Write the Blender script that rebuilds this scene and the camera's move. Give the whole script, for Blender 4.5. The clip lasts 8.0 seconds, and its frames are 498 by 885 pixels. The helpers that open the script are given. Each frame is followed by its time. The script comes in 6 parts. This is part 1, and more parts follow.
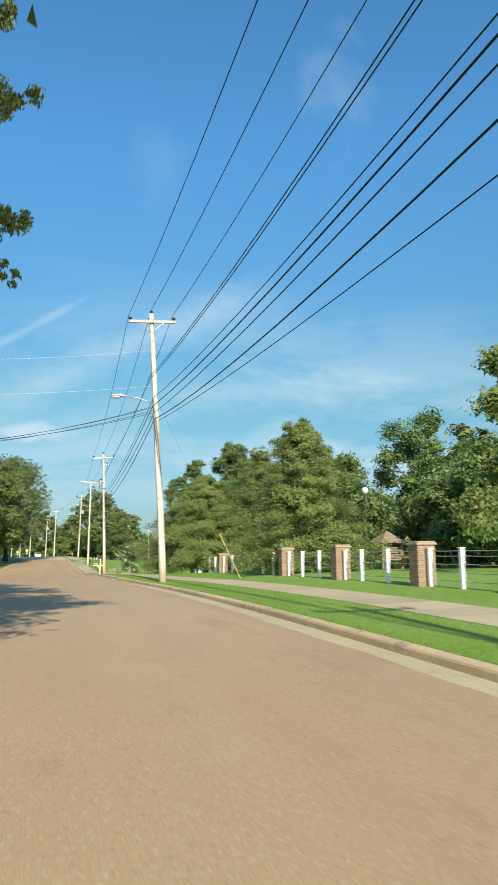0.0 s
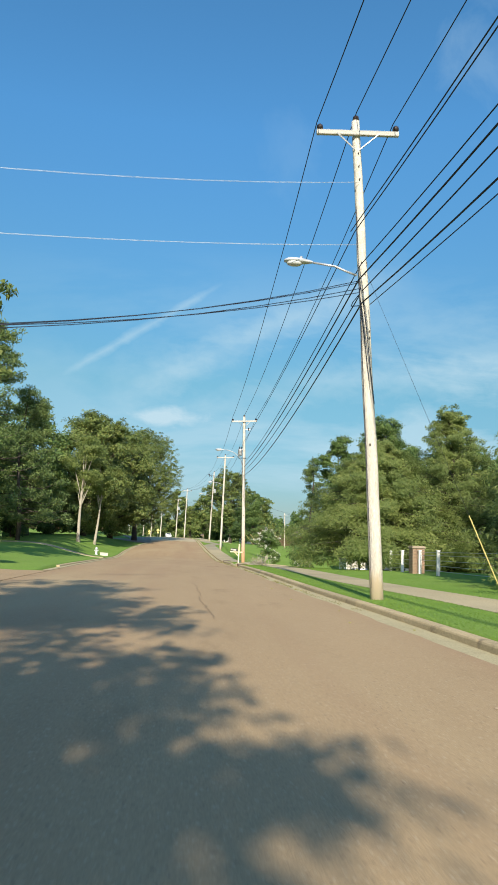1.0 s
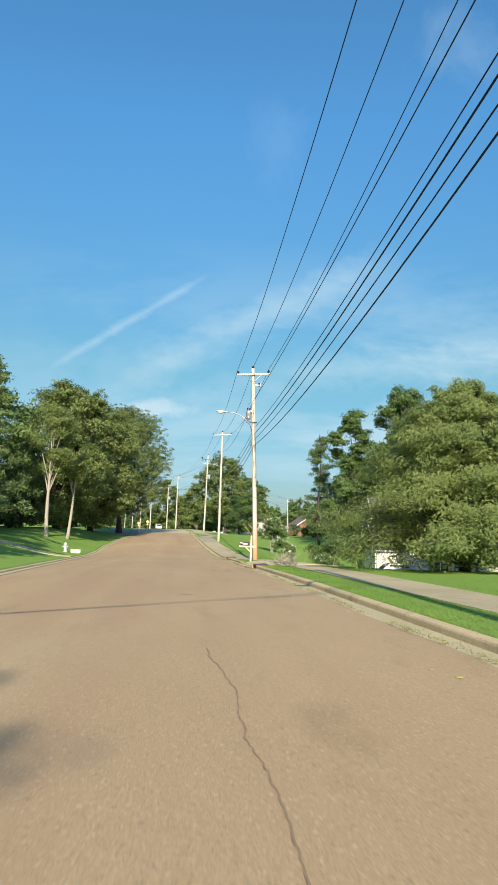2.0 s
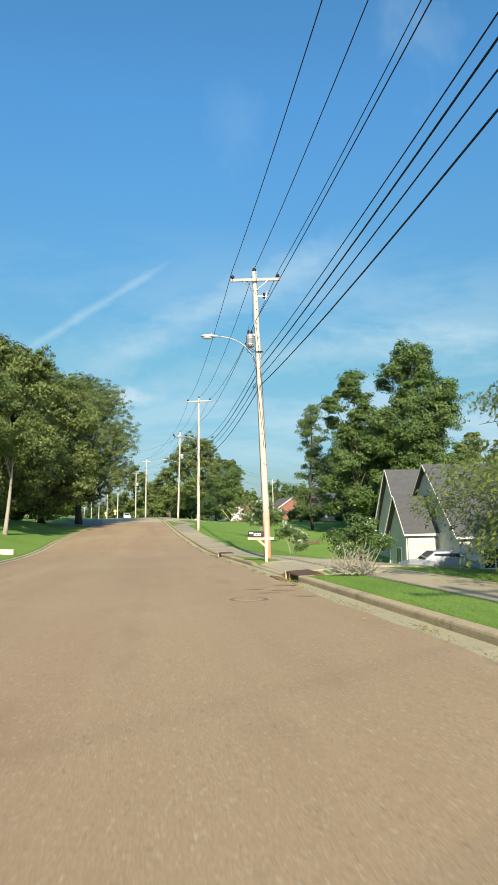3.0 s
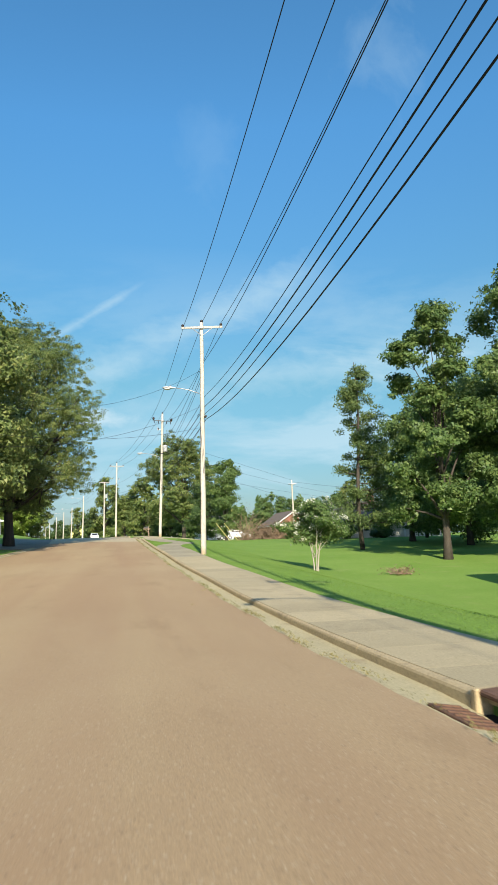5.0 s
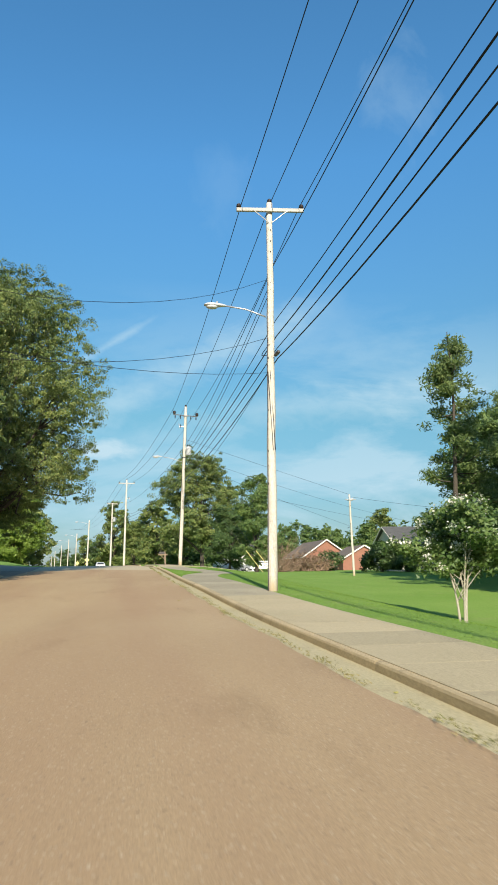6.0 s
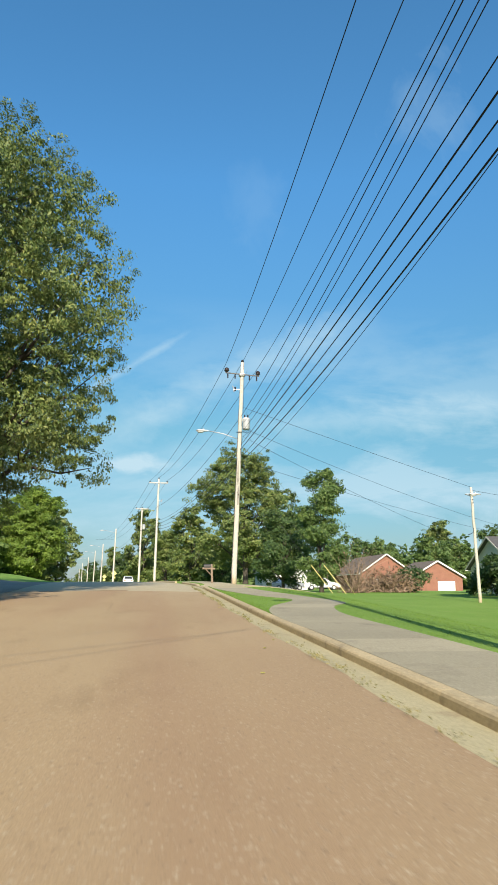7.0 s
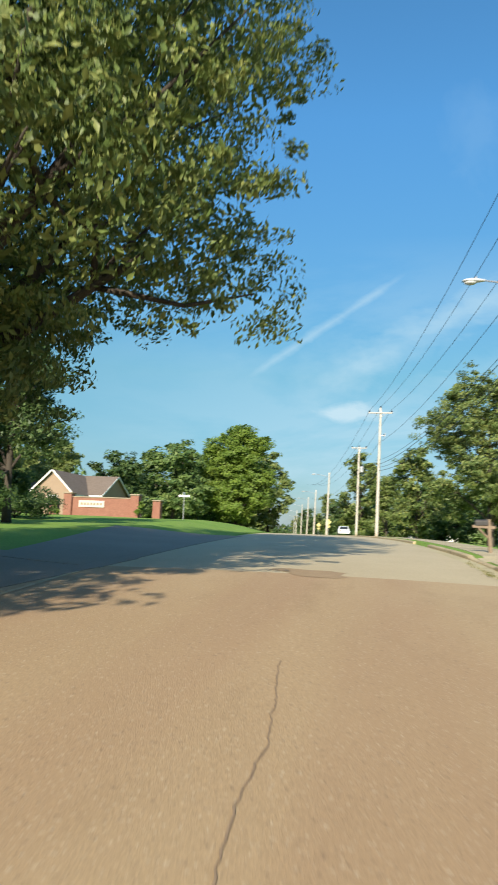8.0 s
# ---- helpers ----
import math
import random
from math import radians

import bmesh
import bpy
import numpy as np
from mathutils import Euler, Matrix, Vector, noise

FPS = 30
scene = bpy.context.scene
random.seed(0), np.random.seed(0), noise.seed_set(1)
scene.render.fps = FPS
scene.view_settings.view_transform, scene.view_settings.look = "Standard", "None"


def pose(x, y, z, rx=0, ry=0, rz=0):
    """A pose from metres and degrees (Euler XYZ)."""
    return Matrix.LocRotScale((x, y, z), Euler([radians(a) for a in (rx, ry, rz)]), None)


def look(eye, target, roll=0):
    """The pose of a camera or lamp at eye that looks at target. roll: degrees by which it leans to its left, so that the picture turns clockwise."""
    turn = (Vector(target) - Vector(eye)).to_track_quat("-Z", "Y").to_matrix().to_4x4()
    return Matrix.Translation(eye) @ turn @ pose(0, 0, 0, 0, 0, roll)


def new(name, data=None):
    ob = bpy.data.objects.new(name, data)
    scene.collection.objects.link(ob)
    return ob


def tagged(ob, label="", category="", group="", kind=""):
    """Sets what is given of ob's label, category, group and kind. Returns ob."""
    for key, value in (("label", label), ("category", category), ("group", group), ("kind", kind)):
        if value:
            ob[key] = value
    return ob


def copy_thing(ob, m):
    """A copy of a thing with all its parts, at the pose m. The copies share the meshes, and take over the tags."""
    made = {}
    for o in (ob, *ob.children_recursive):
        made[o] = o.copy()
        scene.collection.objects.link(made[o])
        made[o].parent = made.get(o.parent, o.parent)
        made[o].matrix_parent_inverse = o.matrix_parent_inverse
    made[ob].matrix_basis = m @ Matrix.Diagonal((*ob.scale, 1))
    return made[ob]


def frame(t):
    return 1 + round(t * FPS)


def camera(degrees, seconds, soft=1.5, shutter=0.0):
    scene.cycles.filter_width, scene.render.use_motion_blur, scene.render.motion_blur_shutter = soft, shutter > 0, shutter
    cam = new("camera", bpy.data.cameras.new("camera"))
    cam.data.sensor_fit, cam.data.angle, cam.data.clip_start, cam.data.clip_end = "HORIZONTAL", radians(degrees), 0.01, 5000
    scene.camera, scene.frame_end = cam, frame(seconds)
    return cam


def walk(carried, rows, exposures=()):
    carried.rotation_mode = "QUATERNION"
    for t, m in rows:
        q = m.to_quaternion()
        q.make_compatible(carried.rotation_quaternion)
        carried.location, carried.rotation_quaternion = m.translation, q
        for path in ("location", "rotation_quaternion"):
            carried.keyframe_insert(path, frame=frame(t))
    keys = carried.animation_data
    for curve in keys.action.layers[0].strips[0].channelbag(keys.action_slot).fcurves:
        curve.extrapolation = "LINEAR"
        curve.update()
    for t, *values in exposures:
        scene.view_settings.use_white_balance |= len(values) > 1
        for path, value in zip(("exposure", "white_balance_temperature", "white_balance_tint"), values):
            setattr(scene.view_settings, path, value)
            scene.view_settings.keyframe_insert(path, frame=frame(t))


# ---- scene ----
cam = camera(39.5, 8.0, 1.5, 0.1)
PATH = [
    (0, (0.028, 0.662, 0.92), (0.559, 2.563, 1.243), -0.5),
    (0.5, (0.002, 7.563, 0.987), (0.26, 9.519, 1.315), 1.9),
    (1, (0.074, 14.693, 1.066), (0.246, 16.666, 1.346), 2.2),
    (1.5, (-0.001, 21.663, 1.089), (0.158, 23.64, 1.35), 1.7),
    (2, (-0.014, 28.344, 1.026), (0.189, 30.318, 1.28), 1.2),
    (2.2, (-0.079, 31.141, 1.005), (0.151, 33.113, 1.248), 0.3),
    (3.3, (0.032, 46.964, 0.922), (0.343, 48.929, 1.134), -0.9),
    (3.5, (0.053, 49.73, 0.925), (0.375, 51.692, 1.137), -1.0),
    (4, (0.076, 56.706, 0.781), (0.424, 58.663, 1.005), -1.4),
    (4.2, (0.08, 59.488, 0.708), (0.44, 61.442, 0.939), -1.3),
    (5.3, (0.679, 76.915, 0.422), (1.049, 78.858, 0.719), -1.7),
    (5.5, (0.659, 80.163, 0.321), (1.022, 82.104, 0.64), -1.4),
    (6, (0.677, 88.217, 0.335), (1.013, 90.155, 0.7), -0.7),
    (6.5, (0.61, 96.26, 0.547), (0.907, 98.198, 0.942), -0.3),
    (7, (0.535, 104.523, 0.71), (0.782, 106.465, 1.117), 0.2),
    (7.5, (0.306, 112.959, 1.071), (0.484, 114.917, 1.435), 0.3),
    (7.6, (0.24, 114.629, 1.115), (0.366, 116.593, 1.469), 0.3),
    (7.7, (0.162, 116.233, 1.16), (0.21, 118.203, 1.498), 1.1),
    (7.8, (0.093, 117.795, 1.226), (0.035, 119.769, 1.54), 1.5),
    (7.9, (-0.046, 119.408, 1.292), (-0.247, 121.378, 1.572), 2.3),
    (8, (-0.19, 121.05, 1.32), (-0.549, 123.002, 1.569), 2.4),
]
walk(cam, [(t, look(eye, target, roll)) for t, eye, target, roll in PATH],
     [(0, 0.72), (1, 0.64), (2, 0.70), (3.5, 0.65), (4, 0.58), (5.5, 0.78), (6.5, 0.58), (7, 0.70), (8, 0.73)])

# ---- world, sun ----
SUN_EL, SUN_AZ = radians(27.0), radians(183.6)  # azimuth clockwise from +y: the sun stands behind the drive
world = bpy.data.worlds.new("sky")
scene.world = world
world.use_nodes = True
wn, wl = world.node_tree.nodes, world.node_tree.links
wn.clear()
sky = wn.new("ShaderNodeTexSky")
sky.sky_type = "NISHITA"
sky.sun_disc = False
sky.sun_elevation, sky.sun_rotation = SUN_EL, SUN_AZ
sky.air_density, sky.dust_density, sky.ozone_density = 1.0, 0.4, 2.0


def calc(op, a, b=0.0, c=0.0, clamp=False):
    """One step of arithmetic in the sky's nodes."""
    node = wn.new("ShaderNodeMath")
    node.operation, node.use_clamp = op, clamp
    for socket, v in zip(node.inputs, (a, b, c)):
        if isinstance(v, (int, float)):
            socket.default_value = v
        else:
            wl.new(v, socket)
    return node.outputs[0]


def tone(kind, fac, a, b):
    node = wn.new("ShaderNodeMixRGB")
    node.blend_type = kind
    for socket, v in zip(node.inputs, (fac, a, b)):
        if isinstance(v, (int, float)):
            socket.default_value = v
        elif isinstance(v, tuple):
            socket.default_value = (*v, 1)
        else:
            wl.new(v, socket)
    return node.outputs[0]


w_co, w_sep = wn.new("ShaderNodeTexCoord"), wn.new("ShaderNodeSeparateXYZ")
wl.new(w_co.outputs["Generated"], w_sep.inputs[0])
ahead = calc("MAXIMUM", w_sep.outputs["Y"], 0.02)
w_u, w_v = calc("DIVIDE", w_sep.outputs["X"], ahead), calc("DIVIDE", w_sep.outputs["Z"], ahead)
flat_co = wn.new("ShaderNodeCombineXYZ")
wl.new(w_u, flat_co.inputs[0])
wl.new(w_v, flat_co.inputs[1])


def puff(scale, detail, stretch, turn):
    mp, t = wn.new("ShaderNodeMapping"), wn.new("ShaderNodeTexNoise")
    mp.inputs["Scale"].default_value, mp.inputs["Rotation"].default_value = stretch, (0, 0, radians(turn))
    t.inputs["Scale"].default_value, t.inputs["Detail"].default_value, t.inputs["Roughness"].default_value = scale, detail, 0.6
    t.inputs["Distortion"].default_value = 0.4
    wl.new(flat_co.outputs[0], mp.inputs["Vector"])
    wl.new(mp.outputs[0], t.inputs["Vector"])
    return t.outputs["Fac"]


wisps = puff(2.2, 8, (1.0, 3.2, 1), -22)
fluff = puff(26, 5, (1, 1.6, 1), 0)
# thin high cloud, low over the horizon and thicker towards the right
cirrus = calc("MULTIPLY", calc("MULTIPLY", calc("SUBTRACT", wisps, 0.42), 8.0, clamp=True), calc("MULTIPLY_ADD", w_v, -2.5, 1.1, clamp=True), clamp=True)
cirrus = calc("MULTIPLY", cirrus, calc("MULTIPLY_ADD", w_u, 1.2, 0.62, clamp=True))


def streak(u0, v0, slope, width, u_lo, u_hi, strength):
    """A straight band of thin cloud, soft at its edges and ends."""
    off = calc("ABSOLUTE", calc("SUBTRACT", calc("SUBTRACT", w_v, v0), calc("MULTIPLY", calc("SUBTRACT", w_u, u0), slope)))
    off = calc("MULTIPLY_ADD", calc("SUBTRACT", fluff, 0.5), width * 1.6, off)
    body = calc("SUBTRACT", 1.0, calc("DIVIDE", off, width), clamp=True)
    mid, half = (u_lo + u_hi) / 2, (u_hi - u_lo) / 2
    ends = calc("MULTIPLY", calc("SUBTRACT", 1.0, calc("DIVIDE", calc("ABSOLUTE", calc("SUBTRACT", w_u, mid)), half), clamp=True), 2.5, clamp=True)
    return calc("MULTIPLY", calc("MULTIPLY", body, ends), strength)


trail = streak(-0.174, 0.236, 0.68, 0.012, -0.21, 0.05, 0.44)
band = streak(-0.05, 0.231, 0.52, 0.040, -0.12, 0.34, 0.36)
band2 = streak(0.30, 0.25, 0.10, 0.035, 0.10, 0.60, 0.42)
lens_u, lens_v = calc("DIVIDE", calc("ADD", w_u, 0.032), 0.068), calc("DIVIDE", calc("SUBTRACT", w_v, 0.173), 0.017)
lens_r = calc("SQRT", calc("ADD", calc("MULTIPLY", lens_u, lens_u), calc("MULTIPLY", lens_v, lens_v)))
small = calc("MULTIPLY", calc("SUBTRACT", 1.15, calc("MULTIPLY_ADD", calc("SUBTRACT", fluff, 0.5), 1.6, lens_r), clamp=True), 1.2, clamp=True)
def feather(u0, v0, wide, tall, strength):
    """A faint tuft of high cloud."""
    a, b = calc("DIVIDE", calc("SUBTRACT", w_u, u0), wide), calc("DIVIDE", calc("SUBTRACT", w_v, v0), tall)
    far = calc("SQRT", calc("ADD", calc("MULTIPLY", a, a), calc("MULTIPLY", b, b)))
    body = calc("SUBTRACT", 1.0, calc("MULTIPLY_ADD", calc("SUBTRACT", tuft, 0.5), 3.0, far), clamp=True)
    return calc("MULTIPLY", body, strength)


tuft = puff(9, 6, (1.3, 1, 1), 35)
cirrus = calc("ADD", cirrus, calc("ADD", feather(0.445, 0.80, 0.075, 0.13, 0.15), feather(0.143, 0.61, 0.06, 0.09, 0.08)))
cover = calc("MAXIMUM", calc("MAXIMUM", calc("ADD", cirrus, calc("ADD", band, band2)), trail), small, clamp=True)
front = calc("GREATER_THAN", w_sep.outputs["Y"], 0.03)
cover = calc("MULTIPLY", cover, front, clamp=True)

climb = calc("MULTIPLY", calc("MAXIMUM", w_sep.outputs["Z"], 0.0), 4.5, clamp=True)
hue = tone("MIX", climb, (0.215, 0.252, 0.335), (0.35, 0.54, 0.505))
hue = tone("MIX", calc("MULTIPLY", calc("SUBTRACT", w_sep.outputs["Z"], 0.22), 3.2, clamp=True), hue, (0.43, 0.865, 1.02))
# the hazy half of the sky round the sun is paler
hue = tone("MIX", calc("MULTIPLY_ADD", w_sep.outputs["Y"], -0.8, 0.05, clamp=True), hue, (1.15, 1.04, 1.08))
blue = tone("MULTIPLY", 1.0, sky.outputs[0], hue)
w_bg, w_out = wn.new("ShaderNodeBackground"), wn.new("ShaderNodeOutputWorld")
w_bg.inputs["Strength"].default_value = 0.13
wl.new(tone("MIX", cover, blue, (2.65, 3.65, 4.2)), w_bg.inputs["Color"])
wl.new(w_bg.outputs[0], w_out.inputs["Surface"])

sun = new("sun", bpy.data.lights.new("sun", "SUN"))
sun.data.energy, sun.data.angle, sun.data.color = 4.55, radians(0.5), (1.0, 0.90, 0.73)
sun.matrix_world = look((0, 0, 60), (-math.sin(SUN_AZ) * math.cos(SUN_EL) * 9, -math.cos(SUN_AZ) * math.cos(SUN_EL) * 9, 60 - math.sin(SUN_EL) * 9))


# ---- materials ----
def surface(name, a, b, scale=1.0, rough=0.8, fine=60.0, bump=0.3, fine_mix=0.35, metal=0.0, c=None, per="", spec=0.3, stretch=(1, 1, 1)):
    """Colours a and b mixed by a broad noise, darkened and lightened by a fine one that also gives the relief. c: stains. per: 'object' or 'island' variation."""
    m = bpy.data.materials.new(name)
    m.use_nodes = True
    n, k = m.node_tree.nodes, m.node_tree.links
    p = n["Principled BSDF"]
    co, mp = n.new("ShaderNodeTexCoord"), n.new("ShaderNodeMapping")
    mp.inputs["Scale"].default_value = stretch
    k.new(co.outputs["Object"], mp.inputs["Vector"])

    def tex(s, detail, rough_):
        t = n.new("ShaderNodeTexNoise")
        t.inputs["Scale"].default_value, t.inputs["Detail"].default_value, t.inputs["Roughness"].default_value = s, detail, rough_
        k.new(mp.outputs[0], t.inputs["Vector"])
        return t

    def ramp(src, lo, hi):
        r = n.new("ShaderNodeMapRange")
        r.inputs["From Min"].default_value, r.inputs["From Max"].default_value = lo, hi
        k.new(src, r.inputs["Value"])
        return r.outputs[0]

    def mix(kind, fac, c1, c2):
        x = n.new("ShaderNodeMixRGB")
        x.blend_type = kind
        for socket, v in zip(x.inputs, (fac, c1, c2)):
            if isinstance(v, (int, float)):
                socket.default_value = v
            elif isinstance(v, tuple):
                socket.default_value = (*v, 1)
            else:
                k.new(v, socket)
        return x.outputs[0]

    broad, grain = tex(scale, 5, 0.6), tex(fine, 4, 0.7)
    col = mix("MIX", ramp(broad.outputs["Fac"], 0.3, 0.7), a, b)
    if c:
        stain = tex(scale * 3.3, 6, 0.65)
        col = mix("MIX", ramp(stain.outputs["Fac"], 0.56, 0.72), col, c)
    col = mix("MULTIPLY", fine_mix, col, mix("MIX", ramp(grain.outputs["Fac"], 0.3, 0.7), (0.45, 0.45, 0.45), (1.5, 1.5, 1.5)))
    if per:
        src = n.new("ShaderNodeObjectInfo").outputs["Random"] if per == "object" else n.new("ShaderNodeNewGeometry").outputs["Random Per Island"]
        col = mix("MULTIPLY", 0.22, col, mix("MIX", src, (0.5, 0.5, 0.5), (1.45, 1.4, 1.35)))
    k.new(col, p.inputs["Base Color"])
    p.inputs["Roughness"].default_value, p.inputs["Metallic"].default_value = rough, metal
    p.inputs["Specular IOR Level"].default_value = spec
    if bump:
        bp = n.new("ShaderNodeBump")
        bp.inputs["Strength"].default_value, bp.inputs["Distance"].default_value = bump, 0.02
        k.new(grain.outputs["Fac"], bp.inputs["Height"])
        k.new(bp.outputs[0], p.inputs["Normal"])
    return m


def foliage(name, a, b, c, clear=0.35):
    """Leaves: each its own tint between three greens, glossy above, letting some light through."""
    m = bpy.data.materials.new(name)
    m.use_nodes = True
    n, k = m.node_tree.nodes, m.node_tree.links
    p, out = n["Principled BSDF"], n["Material Output"]
    r = n.new("ShaderNodeValToRGB")
    r.color_ramp.elements[0].color, r.color_ramp.elements[1].color = (*a, 1), (*c, 1)
    mid = r.color_ramp.elements.new(0.6)
    mid.color = (*b, 1)
    k.new(n.new("ShaderNodeNewGeometry").outputs["Random Per Island"], r.inputs[0])
    co, t = n.new("ShaderNodeTexCoord"), n.new("ShaderNodeTexNoise")
    t.inputs["Scale"].default_value = 0.5
    k.new(co.outputs["Object"], t.inputs["Vector"])
    x = n.new("ShaderNodeMixRGB")
    x.blend_type = "MULTIPLY"
    x.inputs[0].default_value = 0.5
    rr = n.new("ShaderNodeValToRGB")
    rr.color_ramp.elements[0].position, rr.color_ramp.elements[1].position = 0.35, 0.65
    rr.color_ramp.elements[0].color, rr.color_ramp.elements[1].color = (0.6, 0.7, 0.6, 1), (1.3, 1.2, 1.0, 1)
    k.new(t.outputs["Fac"], rr.inputs[0])
    k.new(r.outputs[0], x.inputs[1])
    k.new(rr.outputs[0], x.inputs[2])
    k.new(x.outputs[0], p.inputs["Base Color"])
    p.inputs["Roughness"].default_value = 0.5
    p.inputs["Specular IOR Level"].default_value = 0.35
    tr, ms = n.new("ShaderNodeBsdfTranslucent"), n.new("ShaderNodeMixShader")
    ms.inputs[0].default_value = clear
    k.new(x.outputs[0], tr.inputs["Color"])
    k.new(p.outputs[0], ms.inputs[1])
    k.new(tr.outputs[0], ms.inputs[2])
    k.new(ms.outputs[0], out.inputs["Surface"])
    return m


M_ROAD = surface("red_asphalt", (0.435, 0.308, 0.172), (0.385, 0.268, 0.149), 0.35, 0.88, 90, 0.4, 0.36, c=(0.345, 0.238, 0.13), stretch=(1, 0.3, 1))
M_GREYROAD = surface("grey_concrete_road", (0.51, 0.425, 0.27), (0.455, 0.375, 0.235), 0.4, 0.85, 50, 0.4, 0.4)
# greyish asphalt, its colour darkened to carry part of the tree shade
M_SHADEROAD = surface("tree_shaded_grey_asphalt", (0.24, 0.205, 0.155), (0.29, 0.245, 0.185), 0.3, 0.85, 60, 0.4, 0.5)
M_CONC = surface("concrete", (0.475, 0.40, 0.248), (0.41, 0.342, 0.208), 0.25, 0.85, 40, 0.3, 0.45, c=(0.345, 0.285, 0.178), per="object")
M_OLDCONC = surface("old_grey_concrete", (0.40, 0.352, 0.24), (0.33, 0.29, 0.198), 0.3, 0.88, 40, 0.3, 0.5, c=(0.27, 0.235, 0.165), per="object")
M_KERB = surface("weathered_kerb_concrete", (0.52, 0.415, 0.245), (0.43, 0.34, 0.20), 0.8, 0.88, 30, 0.4, 0.45, c=(0.27, 0.215, 0.135), per="object")
M_GUTTER = surface("gutter_concrete", (0.49, 0.425, 0.25), (0.42, 0.36, 0.21), 0.5, 0.88, 30, 0.4, 0.4, c=(0.35, 0.28, 0.165))
M_GRASS = surface("mown_lawn", (0.165, 0.285, 0.05), (0.215, 0.325, 0.07), 0.22, 0.95, 22, 0.9, 0.5, c=(0.235, 0.31, 0.085), spec=0.1)
M_BLADE = foliage("grass_blade", (0.16, 0.275, 0.05), (0.19, 0.305, 0.06), (0.23, 0.33, 0.08), 0.4)
M_BLADE.node_tree.nodes["Principled BSDF"].inputs["Roughness"].default_value = 0.85
M_BLADE.node_tree.nodes["Principled BSDF"].inputs["Specular IOR Level"].default_value = 0.1
M_POLE = surface("bleached_pole_wood", (0.60, 0.56, 0.48), (0.49, 0.455, 0.385), 1.5, 0.85, 18, 0.6, 0.7, c=(0.37, 0.33, 0.27), stretch=(6, 6, 0.5))
def climbing_stain(name, base, colour, height):
    """A copy of a material with a stain that rises unevenly from the foot."""
    m = base.copy()
    m.name = name
    n, k = m.node_tree.nodes, m.node_tree.links
    p = n["Principled BSDF"]
    was = p.inputs["Base Color"].links[0].from_socket
    co, sep, t, mp = n.new("ShaderNodeTexCoord"), n.new("ShaderNodeSeparateXYZ"), n.new("ShaderNodeTexNoise"), n.new("ShaderNodeMapping")
    mp.inputs["Scale"].default_value = (9, 9, 0.7)
    t.inputs["Scale"].default_value, t.inputs["Detail"].default_value = 1.0, 5
    k.new(co.outputs["Object"], sep.inputs[0])
    k.new(co.outputs["Object"], mp.inputs["Vector"])
    k.new(mp.outputs[0], t.inputs["Vector"])
    up, fac, mix = n.new("ShaderNodeMath"), n.new("ShaderNodeMapRange"), n.new("ShaderNodeMixRGB")
    up.operation = "MULTIPLY_ADD"
    up.inputs[1].default_value = height * 1.6
    k.new(t.outputs["Fac"], up.inputs[0])
    k.new(sep.outputs["Z"], up.inputs[2])
    fac.inputs["From Min"].default_value, fac.inputs["From Max"].default_value = height * 2.1, height * 1.3
    k.new(up.outputs[0], fac.inputs["Value"])
    k.new(fac.outputs[0], mix.inputs[0])
    k.new(was, mix.inputs[1])
    mix.inputs[2].default_value = (*colour, 1)
    k.new(mix.outputs[0], p.inputs["Base Color"])
    return m


def worn_road(m):
    """Adds long reddish wheel tracks, pale worn aggregate and broad patches to a road surface."""
    n, k = m.node_tree.nodes, m.node_tree.links
    p, co = n["Principled BSDF"], n["Texture Coordinate"]
    col = p.inputs["Base Color"].links[0].from_socket
    for stretch, lo, hi, colour, most in (((0.75, 0.016, 1), 0.45, 0.72, (0.36, 0.232, 0.132), 0.75), ((0.22, 0.07, 1), 0.5, 0.75, (0.48, 0.37, 0.215), 0.6), ((38, 30, 1), 0.60, 0.68, (0.56, 0.46, 0.32), 0.55), ((30, 22, 1), 0.63, 0.70, (0.20, 0.14, 0.09), 0.55)):
        mp, t, r, x = n.new("ShaderNodeMapping"), n.new("ShaderNodeTexNoise"), n.new("ShaderNodeMapRange"), n.new("ShaderNodeMixRGB")
        mp.inputs["Scale"].default_value, mp.inputs["Location"].default_value = stretch, (stretch[0] * 7, 3.1, 0)
        t.inputs["Scale"].default_value, t.inputs["Detail"].default_value = 1.0, 4
        r.inputs["From Min"].default_value, r.inputs["From Max"].default_value, r.inputs["To Max"].default_value = lo, hi, most
        k.new(co.outputs["Object"], mp.inputs["Vector"])
        k.new(mp.outputs[0], t.inputs["Vector"])
        k.new(t.outputs["Fac"], r.inputs["Value"])
        k.new(r.outputs[0], x.inputs[0])
        k.new(col, x.inputs[1])
        x.inputs[2].default_value = (*colour, 1)
        col = x.outputs[0]
    k.new(col, p.inputs["Base Color"])


worn_road(M_ROAD)
M_POLERUST = climbing_stain("rust_stained_pole_wood", M_POLE, (0.52, 0.31, 0.17), 1.7)
M_POLEFOOT = climbing_stain("foot_stained_pole_wood", M_POLE, (0.50, 0.41, 0.29), 0.4)
M_ARM = surface("grey_timber", (0.50, 0.475, 0.43), (0.39, 0.37, 0.335), 2, 0.85, 30, 0.4, 0.5, stretch=(0.4, 6, 6))
M_GALV = surface("galvanised_steel", (0.50, 0.51, 0.52), (0.42, 0.43, 0.44), 3, 0.45, 40, 0.1, 0.2, metal=0.6)
M_LAMP = surface("painted_lamp_housing", (0.52, 0.54, 0.56), (0.46, 0.48, 0.50), 3, 0.4, 40, 0.05, 0.15)
